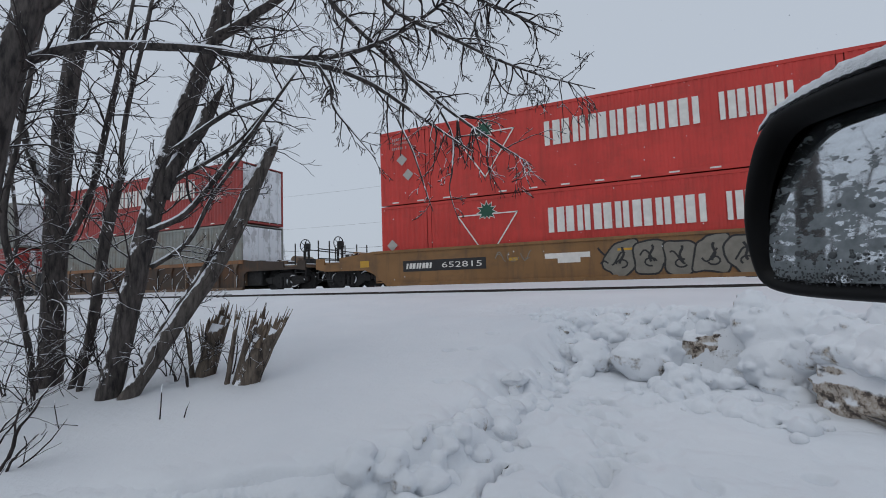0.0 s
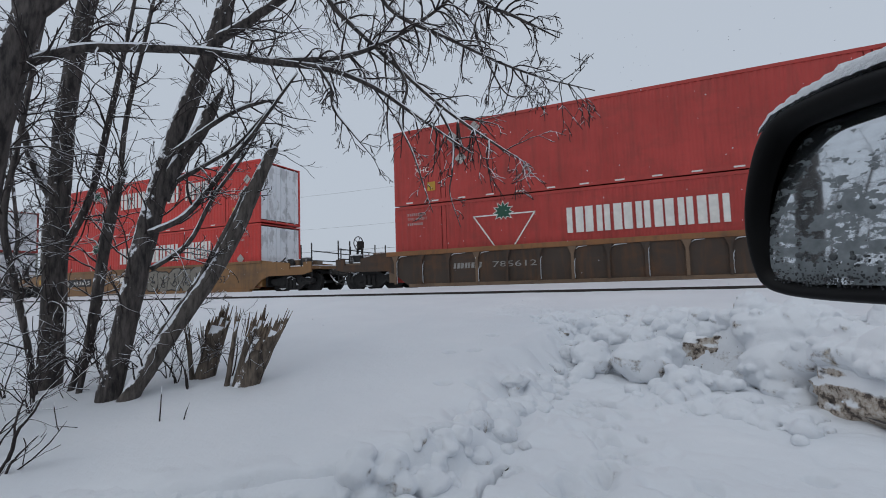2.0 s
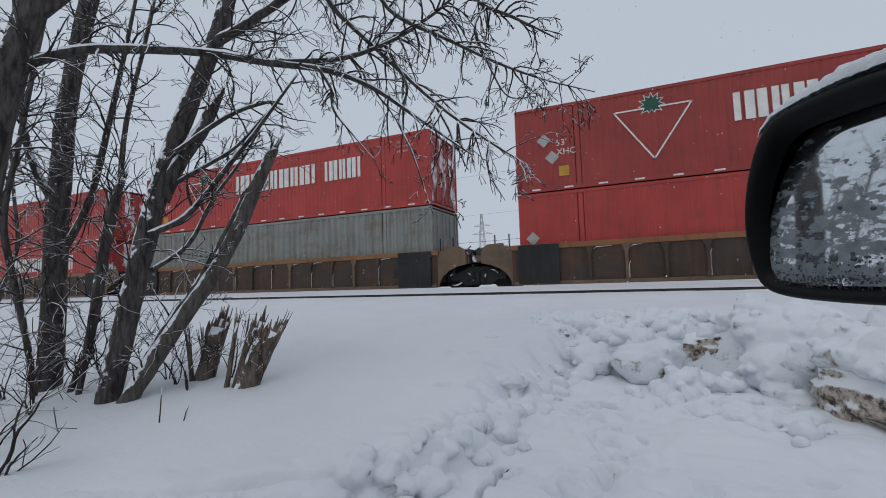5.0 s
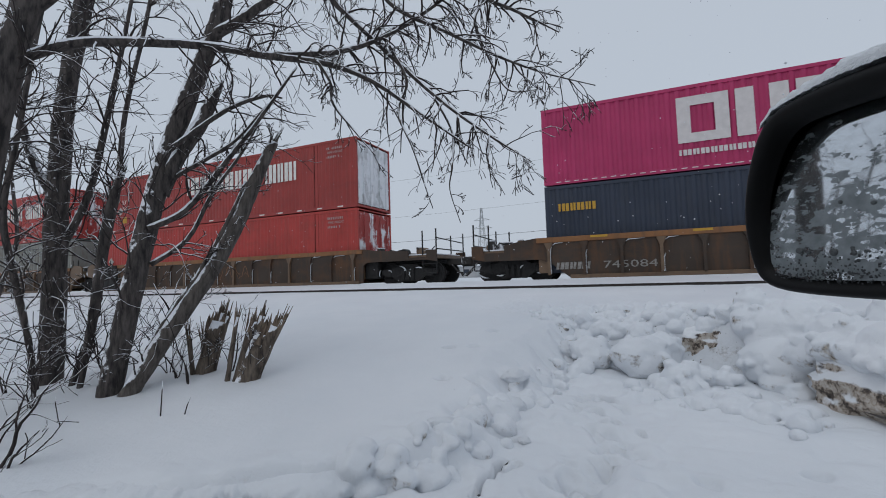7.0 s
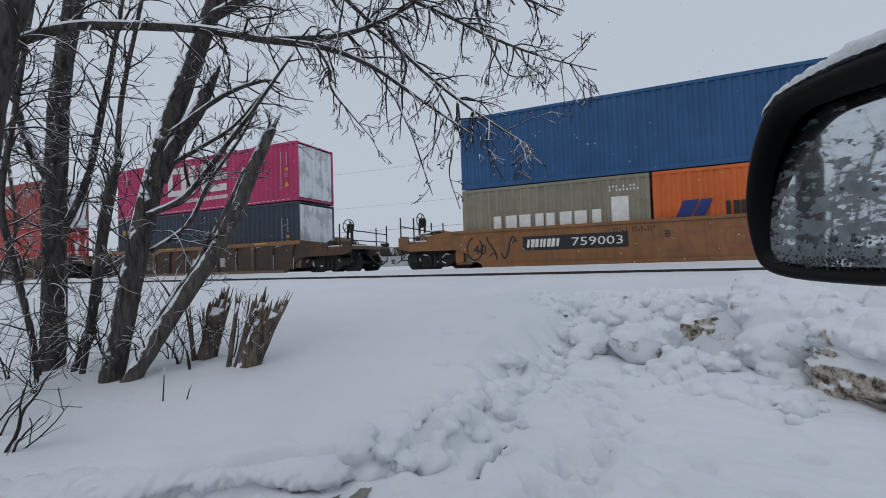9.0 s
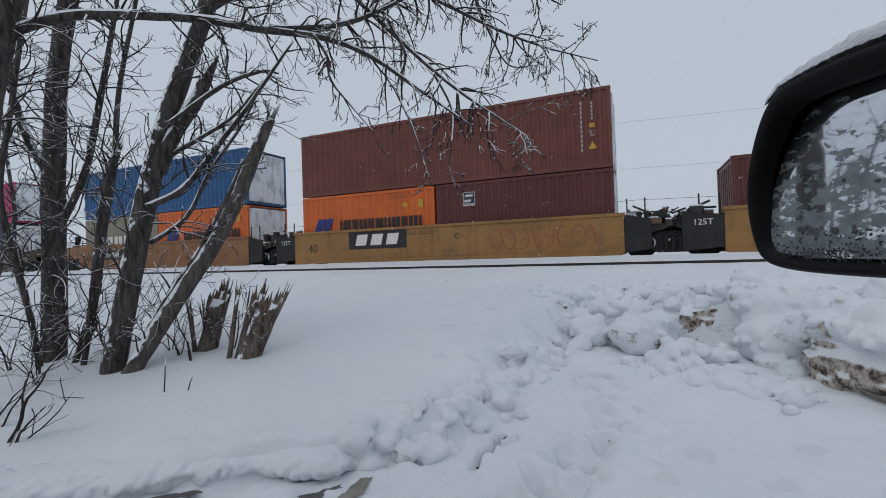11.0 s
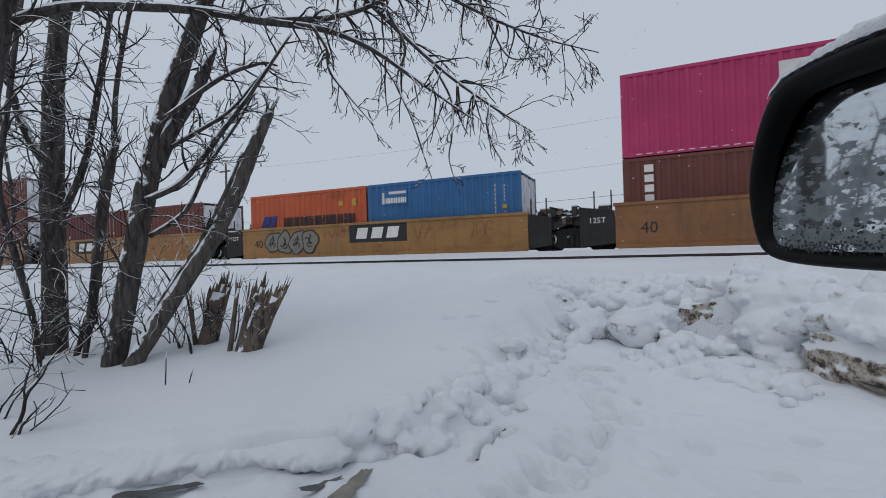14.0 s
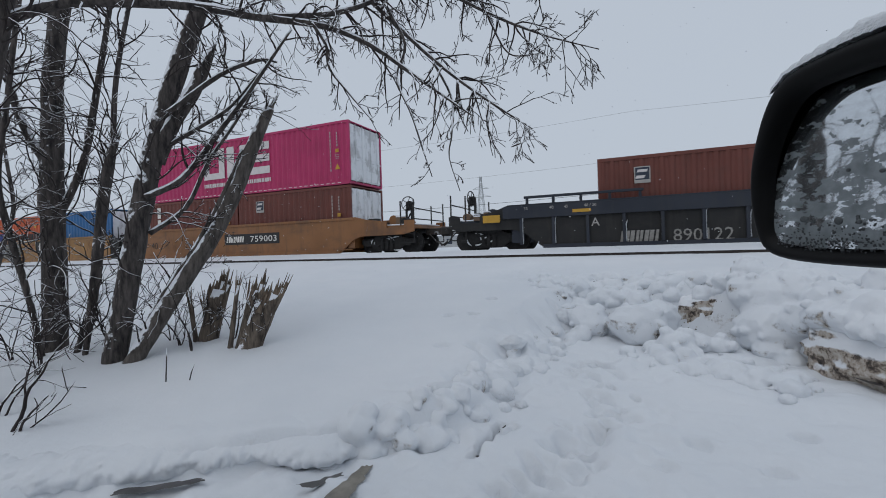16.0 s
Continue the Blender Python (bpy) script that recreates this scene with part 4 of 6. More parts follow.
def corrugated(bm, x0, x1, z0, z1, y, depth, pitch, out):
    """A folded side wall in the plane y; out is the side that it faces, -1 or 1."""
    n = max(1, round((x1 - x0) / pitch))
    p = (x1 - x0) / n
    prof = []
    for i in range(n):
        a = x0 + i * p
        prof += [(a, 0), (a + 0.30 * p, 0), (a + 0.5 * p, depth), (a + 0.8 * p, depth)]
    prof.append((x1, 0))
    lo = [bm.verts.new((a, y - out * d, z0)) for a, d in prof]
    hi = [bm.verts.new((a, y - out * d, z1)) for a, d in prof]
    for i in range(len(prof) - 1):
        q = (lo[i], lo[i + 1], hi[i + 1], hi[i])
        bm.faces.new(q if out < 0 else q[::-1])


def container(x, z, length, height, material, label, end=None, pitch=0.28, depth=0.036, width=2.438, long53=False, roof_snow=True):
    """A freight container with its left lower end at x along the train; marks go on its near side."""
    ob = mover("shipping_container", x + length / 2, TRACK_Y, z, label, "container", "containers on the train")
    h, w = length / 2, width / 2
    end = end or material
    for s in (-1, 1):
        bm = bmesh.new()
        spans = [(-h + 0.10, h - 0.10)] if not long53 else [(-h + 0.10, -h + 1.92), (-h + 2.12, h - 2.12), (h - 1.92, h - 0.10)]
        for a, b in spans:
            corrugated(bm, a, b, 0.14, height - 0.09, s * (w - 0.012), depth, pitch, s)
        part("side_wall", bm, material, ob)
        bm = bmesh.new()
        box(bm, -h + 0.1, h - 0.1, s * w - 0.05 * (s > 0), s * w + 0.05 * (s < 0), 0.0, 0.15)
        part("bottom_rail", bm, material, ob)
        bm = bmesh.new()
        box(bm, -h + 0.1, h - 0.1, s * w - 0.05 * (s > 0), s * w + 0.05 * (s < 0), height - 0.10, height)
        part("top_rail", bm, material, ob)
        for e in (-1, 1):
            bm = bmesh.new()
            box(bm, e * h - 0.12 * (e > 0), e * h + 0.12 * (e < 0), s * w - 0.1 * (s > 0), s * w + 0.1 * (s < 0), 0.0, height, 0.008)
            part("corner_post", bm, material, ob)
            if long53:
                bm = bmesh.new()
                c = e * (h - 2.02)
                box(bm, c - 0.075, c + 0.075, s * (w - 0.02) - 0.06 * (s > 0), s * (w - 0.02) + 0.06 * (s < 0), 0.15, height - 0.1)
                part("post", bm, material, ob)
            for q in (0, 1):
                bm = bmesh.new()
                c = e * (h - (2.02 if long53 else 0.09))
                box(bm, c - 0.092, c + 0.092, s * (w + 0.004) - 0.16 * (s > 0), s * (w + 0.004) + 0.16 * (s < 0), q * (height - 0.118), q * (height - 0.118) + 0.118, 0.012)
                part("corner_casting", bm, material, ob)
    bm = bmesh.new()
    box(bm, -h + 0.02, h - 0.02, -w + 0.04, w - 0.04, height - 0.05, height - 0.012)
    part("roof", bm, material, ob)
    bm = bmesh.new()
    box(bm, -h + 0.02, h - 0.02, -w + 0.04, w - 0.04, 0.03, 0.12)
    part("floor_pan", bm, material, ob)
    bm = bmesh.new()
    box(bm, -h + 0.03, -h + 0.08, -w + 0.1, w - 0.1, 0.1, height - 0.08)
    for k in range(7):
        c = -w + 0.3 + k * (width - 0.6) / 6
        box(bm, -h + 0.0, -h + 0.03, c - 0.07, c + 0.07, 0.2, height - 0.2)
    part("front_wall", bm, material, ob)
    for s in (-1, 1):
        bm = bmesh.new()
        a, b = sorted((s * 0.01, s * (w - 0.11)))
        box(bm, h - 0.08, h - 0.03, a, b, 0.16, height - 0.12)
        for k in range(5):
            q = 0.35 + k * (height - 0.7) / 4
            box(bm, h - 0.03, h - 0.012, a + 0.06, b - 0.06, q - 0.13, q + 0.13)
        d = part("door", bm, end, ob, "snow-crusted end door")
        for k in (0.3, 0.75):
            bm = bmesh.new()
            rod(bm, (h + 0.015, a + (b - a) * k, 0.1), (h + 0.015, a + (b - a) * k, height - 0.1), 0.018, 6)
            box(bm, h, h + 0.05, a + (b - a) * k - 0.02, a + (b - a) * k + 0.2, 1.0, 1.04)
            part("lock_rod", bm, end, d)
    return ob


def dashes(ob, length, w):
    n = int(length / 1.05)
    bars(ob, [(-length / 2 + 0.5 + i * 1.05, -length / 2 + 0.78 + i * 1.05, 0.05, 0.10) for i in range(n)], -w - 0.004, WHITE, "reflective_strip")


L53, L40, L20 = 16.154, 12.192, 6.058
H53, HC, STD = 2.845, 2.845, 2.545
FLOOR_Z = 1.50


def red53(x, upper, mark=True, brand=True, left="", right="", material=None, end=None, seed=1):
    """A 53-foot container; left and right name what is marked near each end."""
    z = FLOOR_Z + (H53 + 0.045 if upper else 0)
    ob = container(x, z, L53, H53, material or RED, "long red corrugated container with white markings" if brand else "long plain red corrugated container", end or RED_SNOWY, 0.20, 0.016, 2.6, True)
    y, h = -1.3 - 0.008, L53 / 2
    if mark:
        triangle_mark(ob, 4.24 - h, 2.22, 2.15, 1.58, y, 0 if upper else 1.12)
    if brand:
        word(ob, 6.32 - h, 10.87 - h, 1.42, 2.24, 8, y, WHITE)
        word(ob, 11.33 - h, 13.12 - h, 1.42, 2.24, 4, y, WHITE)
    dashes(ob, L53, 1.3)
    rng = random.Random(seed)
    for k, what in ((0, left), (1, right)):
        a = -h if k == 0 else h - 2.0
        if "p" in what:
            bars(ob, small_print(a + 0.55, 2.56, 1, 9, 0.10, 0.8, rng) + small_print(a + 0.55, 2.2, 1, 8, 0.09, 0.65, rng), y, GREY_WHITE, "small_print", 0, True)["kind"] = "stuff"
            letters(ob, "TARE WEIGHT", a + 0.55, y, 2.30, 0.09, GREY_WHITE, 0.8)
        if "x" in what:
            q = a + (1.35 if k == 0 and "t" not in what else 0.25 if k else 0.9)
            letters(ob, "53'", q, y, 1.46, 0.22, WHITE)
            letters(ob, "XHC", q, y, 1.16, 0.2, WHITE)
        if "5" in what:
            letters(ob, "53'", a + (1.4 if k == 0 else 0.35), y, 0.35, 0.2, WHITE)
        if "y" in what:
            bars(ob, [(a + (1.4 if k == 0 else 0.35), a + (1.72 if k == 0 else 0.67), 0.45, 0.78)], y, YELLOW, "warning_label")
        for c, places in (("d", ((0.95, 1.7), (1.2, 1.1)) if k == 0 else ((1.25, 2.0), (0.95, 1.35))), ("o", ((0.45, 1.35),) if k == 0 else ((0.85, 1.3),)), ("t", ((2.45, 2.3), (3.3, 2.55), (2.75, 1.5)))):
            if c in what:
                for dx, dz in places:
                    diamond(ob, a + dx, dz, 0.23, y)
    return ob


def iso(x, z, length, height, material, label, end=WHITE_CRUST):
    ob = container(x, z, length, height, material, label, end)
    ob["y"] = -1.219 - 0.004
    return ob


def iso_print(ob, length, seed=3, upright=True):
    """Identity marks near the right end, some running upright."""
    y, h = -1.219 - 0.004, length / 2
    rng = random.Random(seed)
    r = []
    if upright:
        for i in range(11):
            r.append((h - 0.93, h - 0.88, 0.55 + i * 0.15, 0.55 + i * 0.15 + 0.11))
        for i in range(5):
            r.append((h - 0.60, h - 0.55, 1.55 + i * 0.12, 1.55 + i * 0.12 + 0.085))
    r += small_print(h - 0.68, 1.22, 3, 5, 0.045, 0.2, rng)
    bars(ob, [(h - 0.66, h - 0.5, 1.3, 1.44)], y, YELLOW, "warning_label")
    mesh_part("warning_label", [(h - 0.71, y, 0.62), (h - 0.45, y, 0.62), (h - 0.58, y, 0.86)], [(0, 1, 2)], YELLOW, ob)
    bars(ob, r, y, GREY_WHITE, "small_print", 0, True)["kind"] = "stuff"


def big_three(ob, length):
    """The magenta container's three large pale figures and the line under them, as plain shapes."""
    y, h = -1.219 - 0.004, length / 2
    bars(ob, [(4.0 - h, 4.36 - h, 0.82, 2.2), (4.98 - h, 5.34 - h, 0.82, 2.2), (4.36 - h, 4.98 - h, 0.82, 1.1), (4.36 - h, 4.98 - h, 1.92, 2.2)], y, PALE, "brand_mark")
    bars(ob, [(5.5 - h, 5.95 - h, 0.82, 2.2), (6.31 - h, 6.76 - h, 0.82, 2.2)], y, PALE, "brand_mark")
    bars(ob, [(6.92 - h, 8.05 - h, 0.82, 1.14), (6.92 - h, 8.05 - h, 1.35, 1.67), (6.92 - h, 8.05 - h, 1.88, 2.2)], y, PALE, "brand_mark")
    word(ob, 4.0 - h, 8.1 - h, 0.45, 0.62, 18, y, PALE, "brand_mark")
    bars(ob, [(-h + 0.4 + i * 0.28, -h + 0.56 + i * 0.28, 0.06, 0.085) for i in range(41)], y - 0.012, WHITE, "reflective_strip")
    iso_print(ob, length)


def harbour_mark(ob, length, hidden=0.0):
    """Blue slanted mark and a dark word as bars."""
    y, h = -1.219 - 0.004, length / 2
    bars(ob, [(0.55 - h, 0.95 - h, 1.05, 1.62), (1.0 - h, 1.3 - h, 1.05, 1.62)], y, MARK_BLUE, "brand_mark", 0.45)
    bars(ob, [(0.35 - h, 1.45 - h, 1.0, 1.14)], y - 0.003, MARK_BLUE, "brand_mark")
    bars(ob, [(4.75 - h, 4.95 - h, 1.85, 2.03), (5.4 - h, 5.6 - h, 1.8, 2.1)], y, YELLOW, "warning_label")
    bars(ob, small_print(4.2 - h, 2.36, 2, 10, 0.06, 0.9), y, BROWN_TAG, "small_print", 0, True)["kind"] = "stuff"
    word(ob, 1.85 - h, 5.55 - h, 1.02, 1.52, 10, y, BLACK, "brand_mark")


# running gear, shared by all trucks
def wheelset_mesh():
    bm = bmesh.new()
    rod(bm, (0, -1.05, 0), (0, 1.05, 0), 0.08, 10)
    for s in (-1, 1):
        rod(bm, (0, s * 0.66, 0), (0, s * 0.80, 0), WHEEL_R, 28)
        rod(bm, (0, s * 0.64, 0), (0, s * 0.68, 0), WHEEL_R + 0.025, 28)
        rod(bm, (0, s * 0.80, 0), (0, s * 0.815, 0), WHEEL_R - 0.06, 24, WHEEL_R - 0.09)
        for k in range(6):
            a = k * math.pi / 3
            rod(bm, (0.24 * math.cos(a), s * 0.80, 0.24 * math.sin(a)), (0.24 * math.cos(a), s * 0.825, 0.24 * math.sin(a)), 0.035, 6)
        rod(bm, (0, s * 0.8, 0), (0, s * 1.06, 0), 0.11, 12)
    me = bpy.data.meshes.new("wheelset")
    bm.to_mesh(me)
    bm.free()
    me.materials.append(GRIME)
    return me


def side_frame_mesh(s):
    bm = bmesh.new()
    y0, y1 = sorted((s * 0.92, s * 1.10))
    plate(bm, [(-1.15, 0.60), (-0.62, 0.66), (-0.35, 0.80), (0.35, 0.80), (0.62, 0.66), (1.15, 0.60), (1.15, 0.42), (0.80, 0.40), (0.42, 0.16), (-0.42, 0.16), (-0.80, 0.40), (-1.15, 0.42)], y0, y1)
    for k in (-0.2, 0, 0.2):
        rod(bm, (k, s * 1.12, 0.22), (k, s * 1.12, 0.62), 0.075, 8)
    for e in (-1, 1):
        box(bm, e * 0.89 - 0.14, e * 0.89 + 0.14, y0 - 0.03, y1 + 0.03, 0.34, 0.60, 0.02)
    me = bpy.data.meshes.new("side_frame")
    fix(bm).to_mesh(me)
    bm.free()
    me.materials.append(GRIME)
    return me


WHEELSET, FRAMES = wheelset_mesh(), (side_frame_mesh(-1), side_frame_mesh(1))


def truck(car, x):
    bm = bmesh.new()
    box(bm, x - 0.22, x + 0.22, -0.95, 0.95, 0.45, 0.78, 0.03)
    rod(bm, (x, 0, 0.7), (x, 0, 0.98), 0.3, 14)
    for s in (-1, 1):
        rod(bm, (x - 0.6, s * 0.75, 0.5), (x + 0.6, s * 0.75, 0.35), 0.03, 6)
        rod(bm, (x - 0.45, s * 1.16, 0.35), (x + 0.3, s * 1.16, 0.62), 0.025, 6)
    t = part("truck", bm, GRIME, car, "dark grimy two-axle truck")
    for me in FRAMES:
        f = new("side_frame", me)
        f.parent, f.location = t, (x, 0, 0)
    for e in (-1, 1):
        w = new("wheelset", WHEELSET)
        w.parent, w.location = t, (x + e * 0.89, 0, WHEEL_R)
        WHEELS.append((w, x + e * 0.89))
    rng = random.Random(int(1000 * abs(x)))
    for k in range(6):
        v, f = [], []
        a, r, c = rng.uniform(0, 6.28), rng.uniform(0.12, 0.4), x + rng.choice((-0.89, 0.89, 0, 0.45, -0.45))
        tube(v, f, [(c + r * math.cos(a + q * 0.22), -1.14, 0.46 + 0.75 * r * math.sin(a + q * 0.22)) for q in range(6)], [0.008, 0.02, 0.03, 0.028, 0.018, 0.006], 5)
        mesh_part("snow_smear", v, f, SNOW, t, True)


def stroke(car, line, y, thick, material):
    """One sprayed stroke: a ribbon of even width along (x, z) points."""
    v, f = [], []
    for i, (x, z) in enumerate(line):
        (ax, az), (bx, bz) = line[max(i - 1, 0)], line[min(i + 1, len(line) - 1)]
        d = Vector((bx - ax, bz - az))
        d = d.normalized() * thick / 2 if d.length > 1e-6 else Vector((thick / 2, 0))
        v += [(x - d.y, y, z + d.x), (x + d.y, y, z - d.x)]
        if i:
            f.append((2 * i - 2, 2 * i, 2 * i + 1, 2 * i - 1))
    return mesh_part("graffiti_stroke", v, f, material, car)


def squiggle(car, x0, x1, z0, z1, y, material, seed, loops=5, thick=0.045):
    """A sprayed tag of hooks and loops that no one can read."""
    rng = random.Random(seed)
    w, hz = (x1 - x0) / loops, (z1 - z0) / 2
    for i in range(loops):
        cx, cz = x0 + (i + 0.5) * w, (z0 + z1) / 2
        kind = rng.randrange(3)
        ph, turn = rng.uniform(0, 6.28), rng.uniform(3.6, 5.9)
        if kind == 0:
            line = [(cx + 0.46 * w * math.cos(ph + turn * k / 22), cz + 0.85 * hz * math.sin(ph + turn * k / 22)) for k in range(23)]
        elif kind == 1:
            line = [(cx + w * (-0.42 + 0.84 * k / 18), cz + 0.8 * hz * math.sin(ph + 5.2 * k / 18)) for k in range(19)]
        else:
            line = [(cx + 0.3 * w * math.sin(3.1 * k / 16 + ph), cz + hz * (0.9 - 1.8 * k / 16)) for k in range(17)]
        stroke(car, line, y - 0.0008 * (i % 3), thick, material)
        a, b = rng.uniform(-0.3, 0.1), rng.uniform(-0.5, 0.5)
        stroke(car, [(cx + w * (a + 0.05 * k), cz + hz * (b + 0.12 * math.sin(k * 0.7 + ph))) for k in range(9)], y - 0.0030, thick * 0.8, material)


def blobs(car, x0, x1, z0, z1, y, material, seed, n=5):
    """Fat rounded silver forms, each with a black rim and black inner strokes."""
    rng = random.Random(seed)
    w = (x1 - x0) / n
    for i in range(n):
        c, q = x0 + (i + 0.5) * w, (z0 + z1) / 2 + rng.uniform(-0.04, 0.04)
        ph, power, lean, size = rng.uniform(0, 6.28), rng.choice((0.5, 0.7, 0.95)), rng.uniform(-0.25, 0.3), rng.uniform(0.82, 1.04)

        def rim(k, back):
            out = []
            for j in range(28):
                a = 2 * math.pi * j / 28
                r = 1 + 0.10 * math.sin(3 * a + ph) + 0.06 * math.sin(5 * a + 2 * ph)
                dz = 0.5 * size * (z1 - z0) * r * math.copysign(abs(math.sin(a)) ** power, math.sin(a))
                dx = 0.56 * w * r * math.copysign(abs(math.cos(a)) ** power, math.cos(a)) + lean * dz
                out.append((c + dx + math.copysign(k, dx) * abs(math.cos(a)), y - back, q + dz + k * math.sin(a)))
            return out
        level = 0.006 * i
        mesh_part("graffiti_rim", rim(0.055, level), [tuple(range(28))], BLACK, car)
        mesh_part("graffiti_ground", rim(0.0, 0.003 + level), [tuple(range(28))], material, car)
        hz = 0.5 * (z1 - z0)
        stroke(car, [(c + lean * hz * (0.5 - 0.1 * k) + 0.05 * w * math.sin(k + ph), q + hz * (0.62 - 0.13 * k)) for k in range(8)], y - level - 0.006, 0.07, BLACK)
        stroke(car, [(c + w * (-0.36 + 0.07 * k), q + hz * (0.35 * math.sin(0.55 * k + ph))) for k in range(8)], y - level - 0.0072, 0.05, BLACK)
        stroke(car, [(c + 0.2 * w * math.cos(ph + 0.6 * k), q - 0.3 * hz + 0.22 * hz * math.sin(ph + 0.6 * k)) for k in range(9)], y - level - 0.0084, 0.05, BLACK)


def gear(car, xa, xb, z, seed):
    """Valves, pipes and levers of the brake, some of them under snow."""
    rng = random.Random(seed)
    a, b = sorted((xa, xb))
    for k in range(14):
        x, y = rng.uniform(a, b), rng.uniform(-1.3, -0.3)
        bm = bmesh.new()
        if k % 3 == 0:
            w, d, t = rng.uniform(0.06, 0.2), rng.uniform(0.06, 0.2), rng.uniform(0.12, 0.36)
            box(bm, x - w, x + w, y - d, y + d, z - 0.02, z + t, 0.02)
            o = part("valve_box", bm, (GEAR_SNOW, CAR_BROWN, CAR_BLACK)[k // 3 % 3], car)
            bm = bmesh.new()
            box(bm, x - w, x + w, y - d, y + d, z + t - 0.01, z + t + 0.035, 0.012)
            part("snow_cap", bm, SNOW, o)
        elif k % 3 == 1:
            x2 = min(max(x + rng.uniform(-0.8, 0.8), a), b)
            rod(bm, (x, y, z + rng.uniform(0.05, 0.3)), (x2, y + rng.uniform(-0.2, 0.2), z + rng.uniform(0.1, 0.45)), rng.uniform(0.018, 0.035), 6)
            part("brake_pipe", bm, GEAR_SNOW if k % 2 else GRIME, car)
        else:
            rod(bm, (x, y - 0.12, z + 0.14), (x, y + 0.25, z + 0.14), rng.uniform(0.08, 0.15), 12)
            part("air_cylinder", bm, (GEAR_SNOW, CAR_BLACK, CAR_BROWN)[k // 3 % 3], car)


def well_car(x0, x1, left, right, style, material, label, end_material=None, top=1.44, trucks=(True, True)):
    """A well car whose well spans x0 to x1 along the train. left and right: the truck's distance from the well at a free end, or 0 at a joint that shares a truck."""
    mid, h = (x0 + x1) / 2, (x1 - x0) / 2
    car = mover("well_car", mid, TRACK_Y, RAIL_Z, label, "rail car", "well cars of the train")
    endm = end_material or material
    low = 0.13
    lims = {}
    for s, toff in ((-1, left), (1, right)):
        lims[s] = h + (toff + 1.35 if toff else 0.25)
    for side in (-1, 1):
        y0, y1 = sorted((side * 1.40, side * 1.47))
        pts = []
        for s, toff in ((-1, left), (1, right)):
            e = []
            if toff:
                e = [(s * (h + toff - 1.95), low), (s * (h + toff - 1.35), 0.60), (s * (h + toff - 1.0), 0.74), (s * (h + toff + 0.9), 0.76), (s * (h + toff + 1.35), 0.86), (s * (h + toff + 1.35), 1.28), (s * (h + toff + 0.95), 1.28), (s * (h + toff + 0.93), 1.04), (s * (h + toff + 0.2), 1.02), (s * (h + toff + 0.18), 1.27), (s * (h + 0.9), 1.36), (s * (h + 0.35), top)]
                if style == "ribbed" and toff >= 2:
                    e = [(s * (h + 0.30), low), (s * (h + 0.34), 0.80), (s * (h + 0.5), 0.92), (s * (h + toff + 0.9), 0.93)] + e[4:]
            else:
                e = [(s * (h + 0.25), low), (s * (h + 0.25), top)]
            pts.append(e)
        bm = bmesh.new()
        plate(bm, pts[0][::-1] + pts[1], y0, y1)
        # shade of the recessed plates is in their colour, darker than the ribs
        part("side_plate", fix(bm), {CAR_BROWN: CAR_BROWN_SHADED, CAR_BLUE: CAR_BLACK}.get(material, material), car)
        bm = bmesh.new()
        a, b = sorted((side * 1.36, side * 1.515))
        box(bm, -h - 0.3, h + 0.3, a, b, top - (0.17 if style == "ribbed" else 0.10), top, 0.01)
        part("top_chord", bm, CAR_RUST if material is CAR_BROWN else material, car)
        bm = bmesh.new()
        lo0, lo1 = -(h + (min(left - 1.95, 0.28) if left else 0.2)), h + (min(right - 1.95, 0.28) if right else 0.2)
        box(bm, lo0, lo1, *sorted((side * 1.38, side * 1.53)), low - 0.02, low + 0.10, 0.01)
        part("bottom_chord", bm, material, car)
        if side < 0:
            n = int((2 * h) / (1.06 if style == "ribbed" else 2.4))
            for i in range(n + 1):
                c = -h + 0.1 + i * (2 * h - 0.2) / n
                bm = bmesh.new()
                if style == "ribbed":
                    plate(bm, [(c - 0.045, low + 0.1), (c + 0.045, low + 0.1), (c + 0.045, top - 0.4), (c + 0.14, top - 0.17), (c - 0.14, top - 0.17), (c - 0.045, top - 0.4)], -1.56, -1.47)
                    # two of three brown stanchions take the shaded plate colour too
                    part("stanchion", fix(bm), CAR_BROWN_SHADED if material is CAR_BROWN and i % 3 else material, car)
                    if (i * 7) % 5 < 3:
                        z1 = top - 0.42 - 0.12 * (i % 4)
                        v, f = [], []
                        tube(v, f, [(c + 0.058, -1.52, low + 0.13), (c + 0.05, -1.52, (low + z1) / 2), (c + 0.056, -1.52, z1), (c + 0.10, -1.51, z1 + 0.12)], [0.016, 0.012, 0.014, 0.004], 5)
                        mesh_part("snow_streak", v, f, SNOW, car, True)
                    if (i * 5) % 7 < 4 and i < n:
                        v, f = [], []
                        w0 = 0.3 + 0.1 * (i % 3)
                        tube(v, f, [(c + 0.12, -1.50, top - 0.26), (c + 0.2, -1.50, top - 0.20), (c + 0.15 + w0, -1.50, top - 0.185)], [0.008, 0.016, 0.006], 5)
                        mesh_part("snow_streak", v, f, SNOW, car, True)
                else:
                    box(bm, c - 0.3, c + 0.3, -1.485, -1.47, low + 0.1, low + 0.14)
                    part("step_plate", bm, material, car)
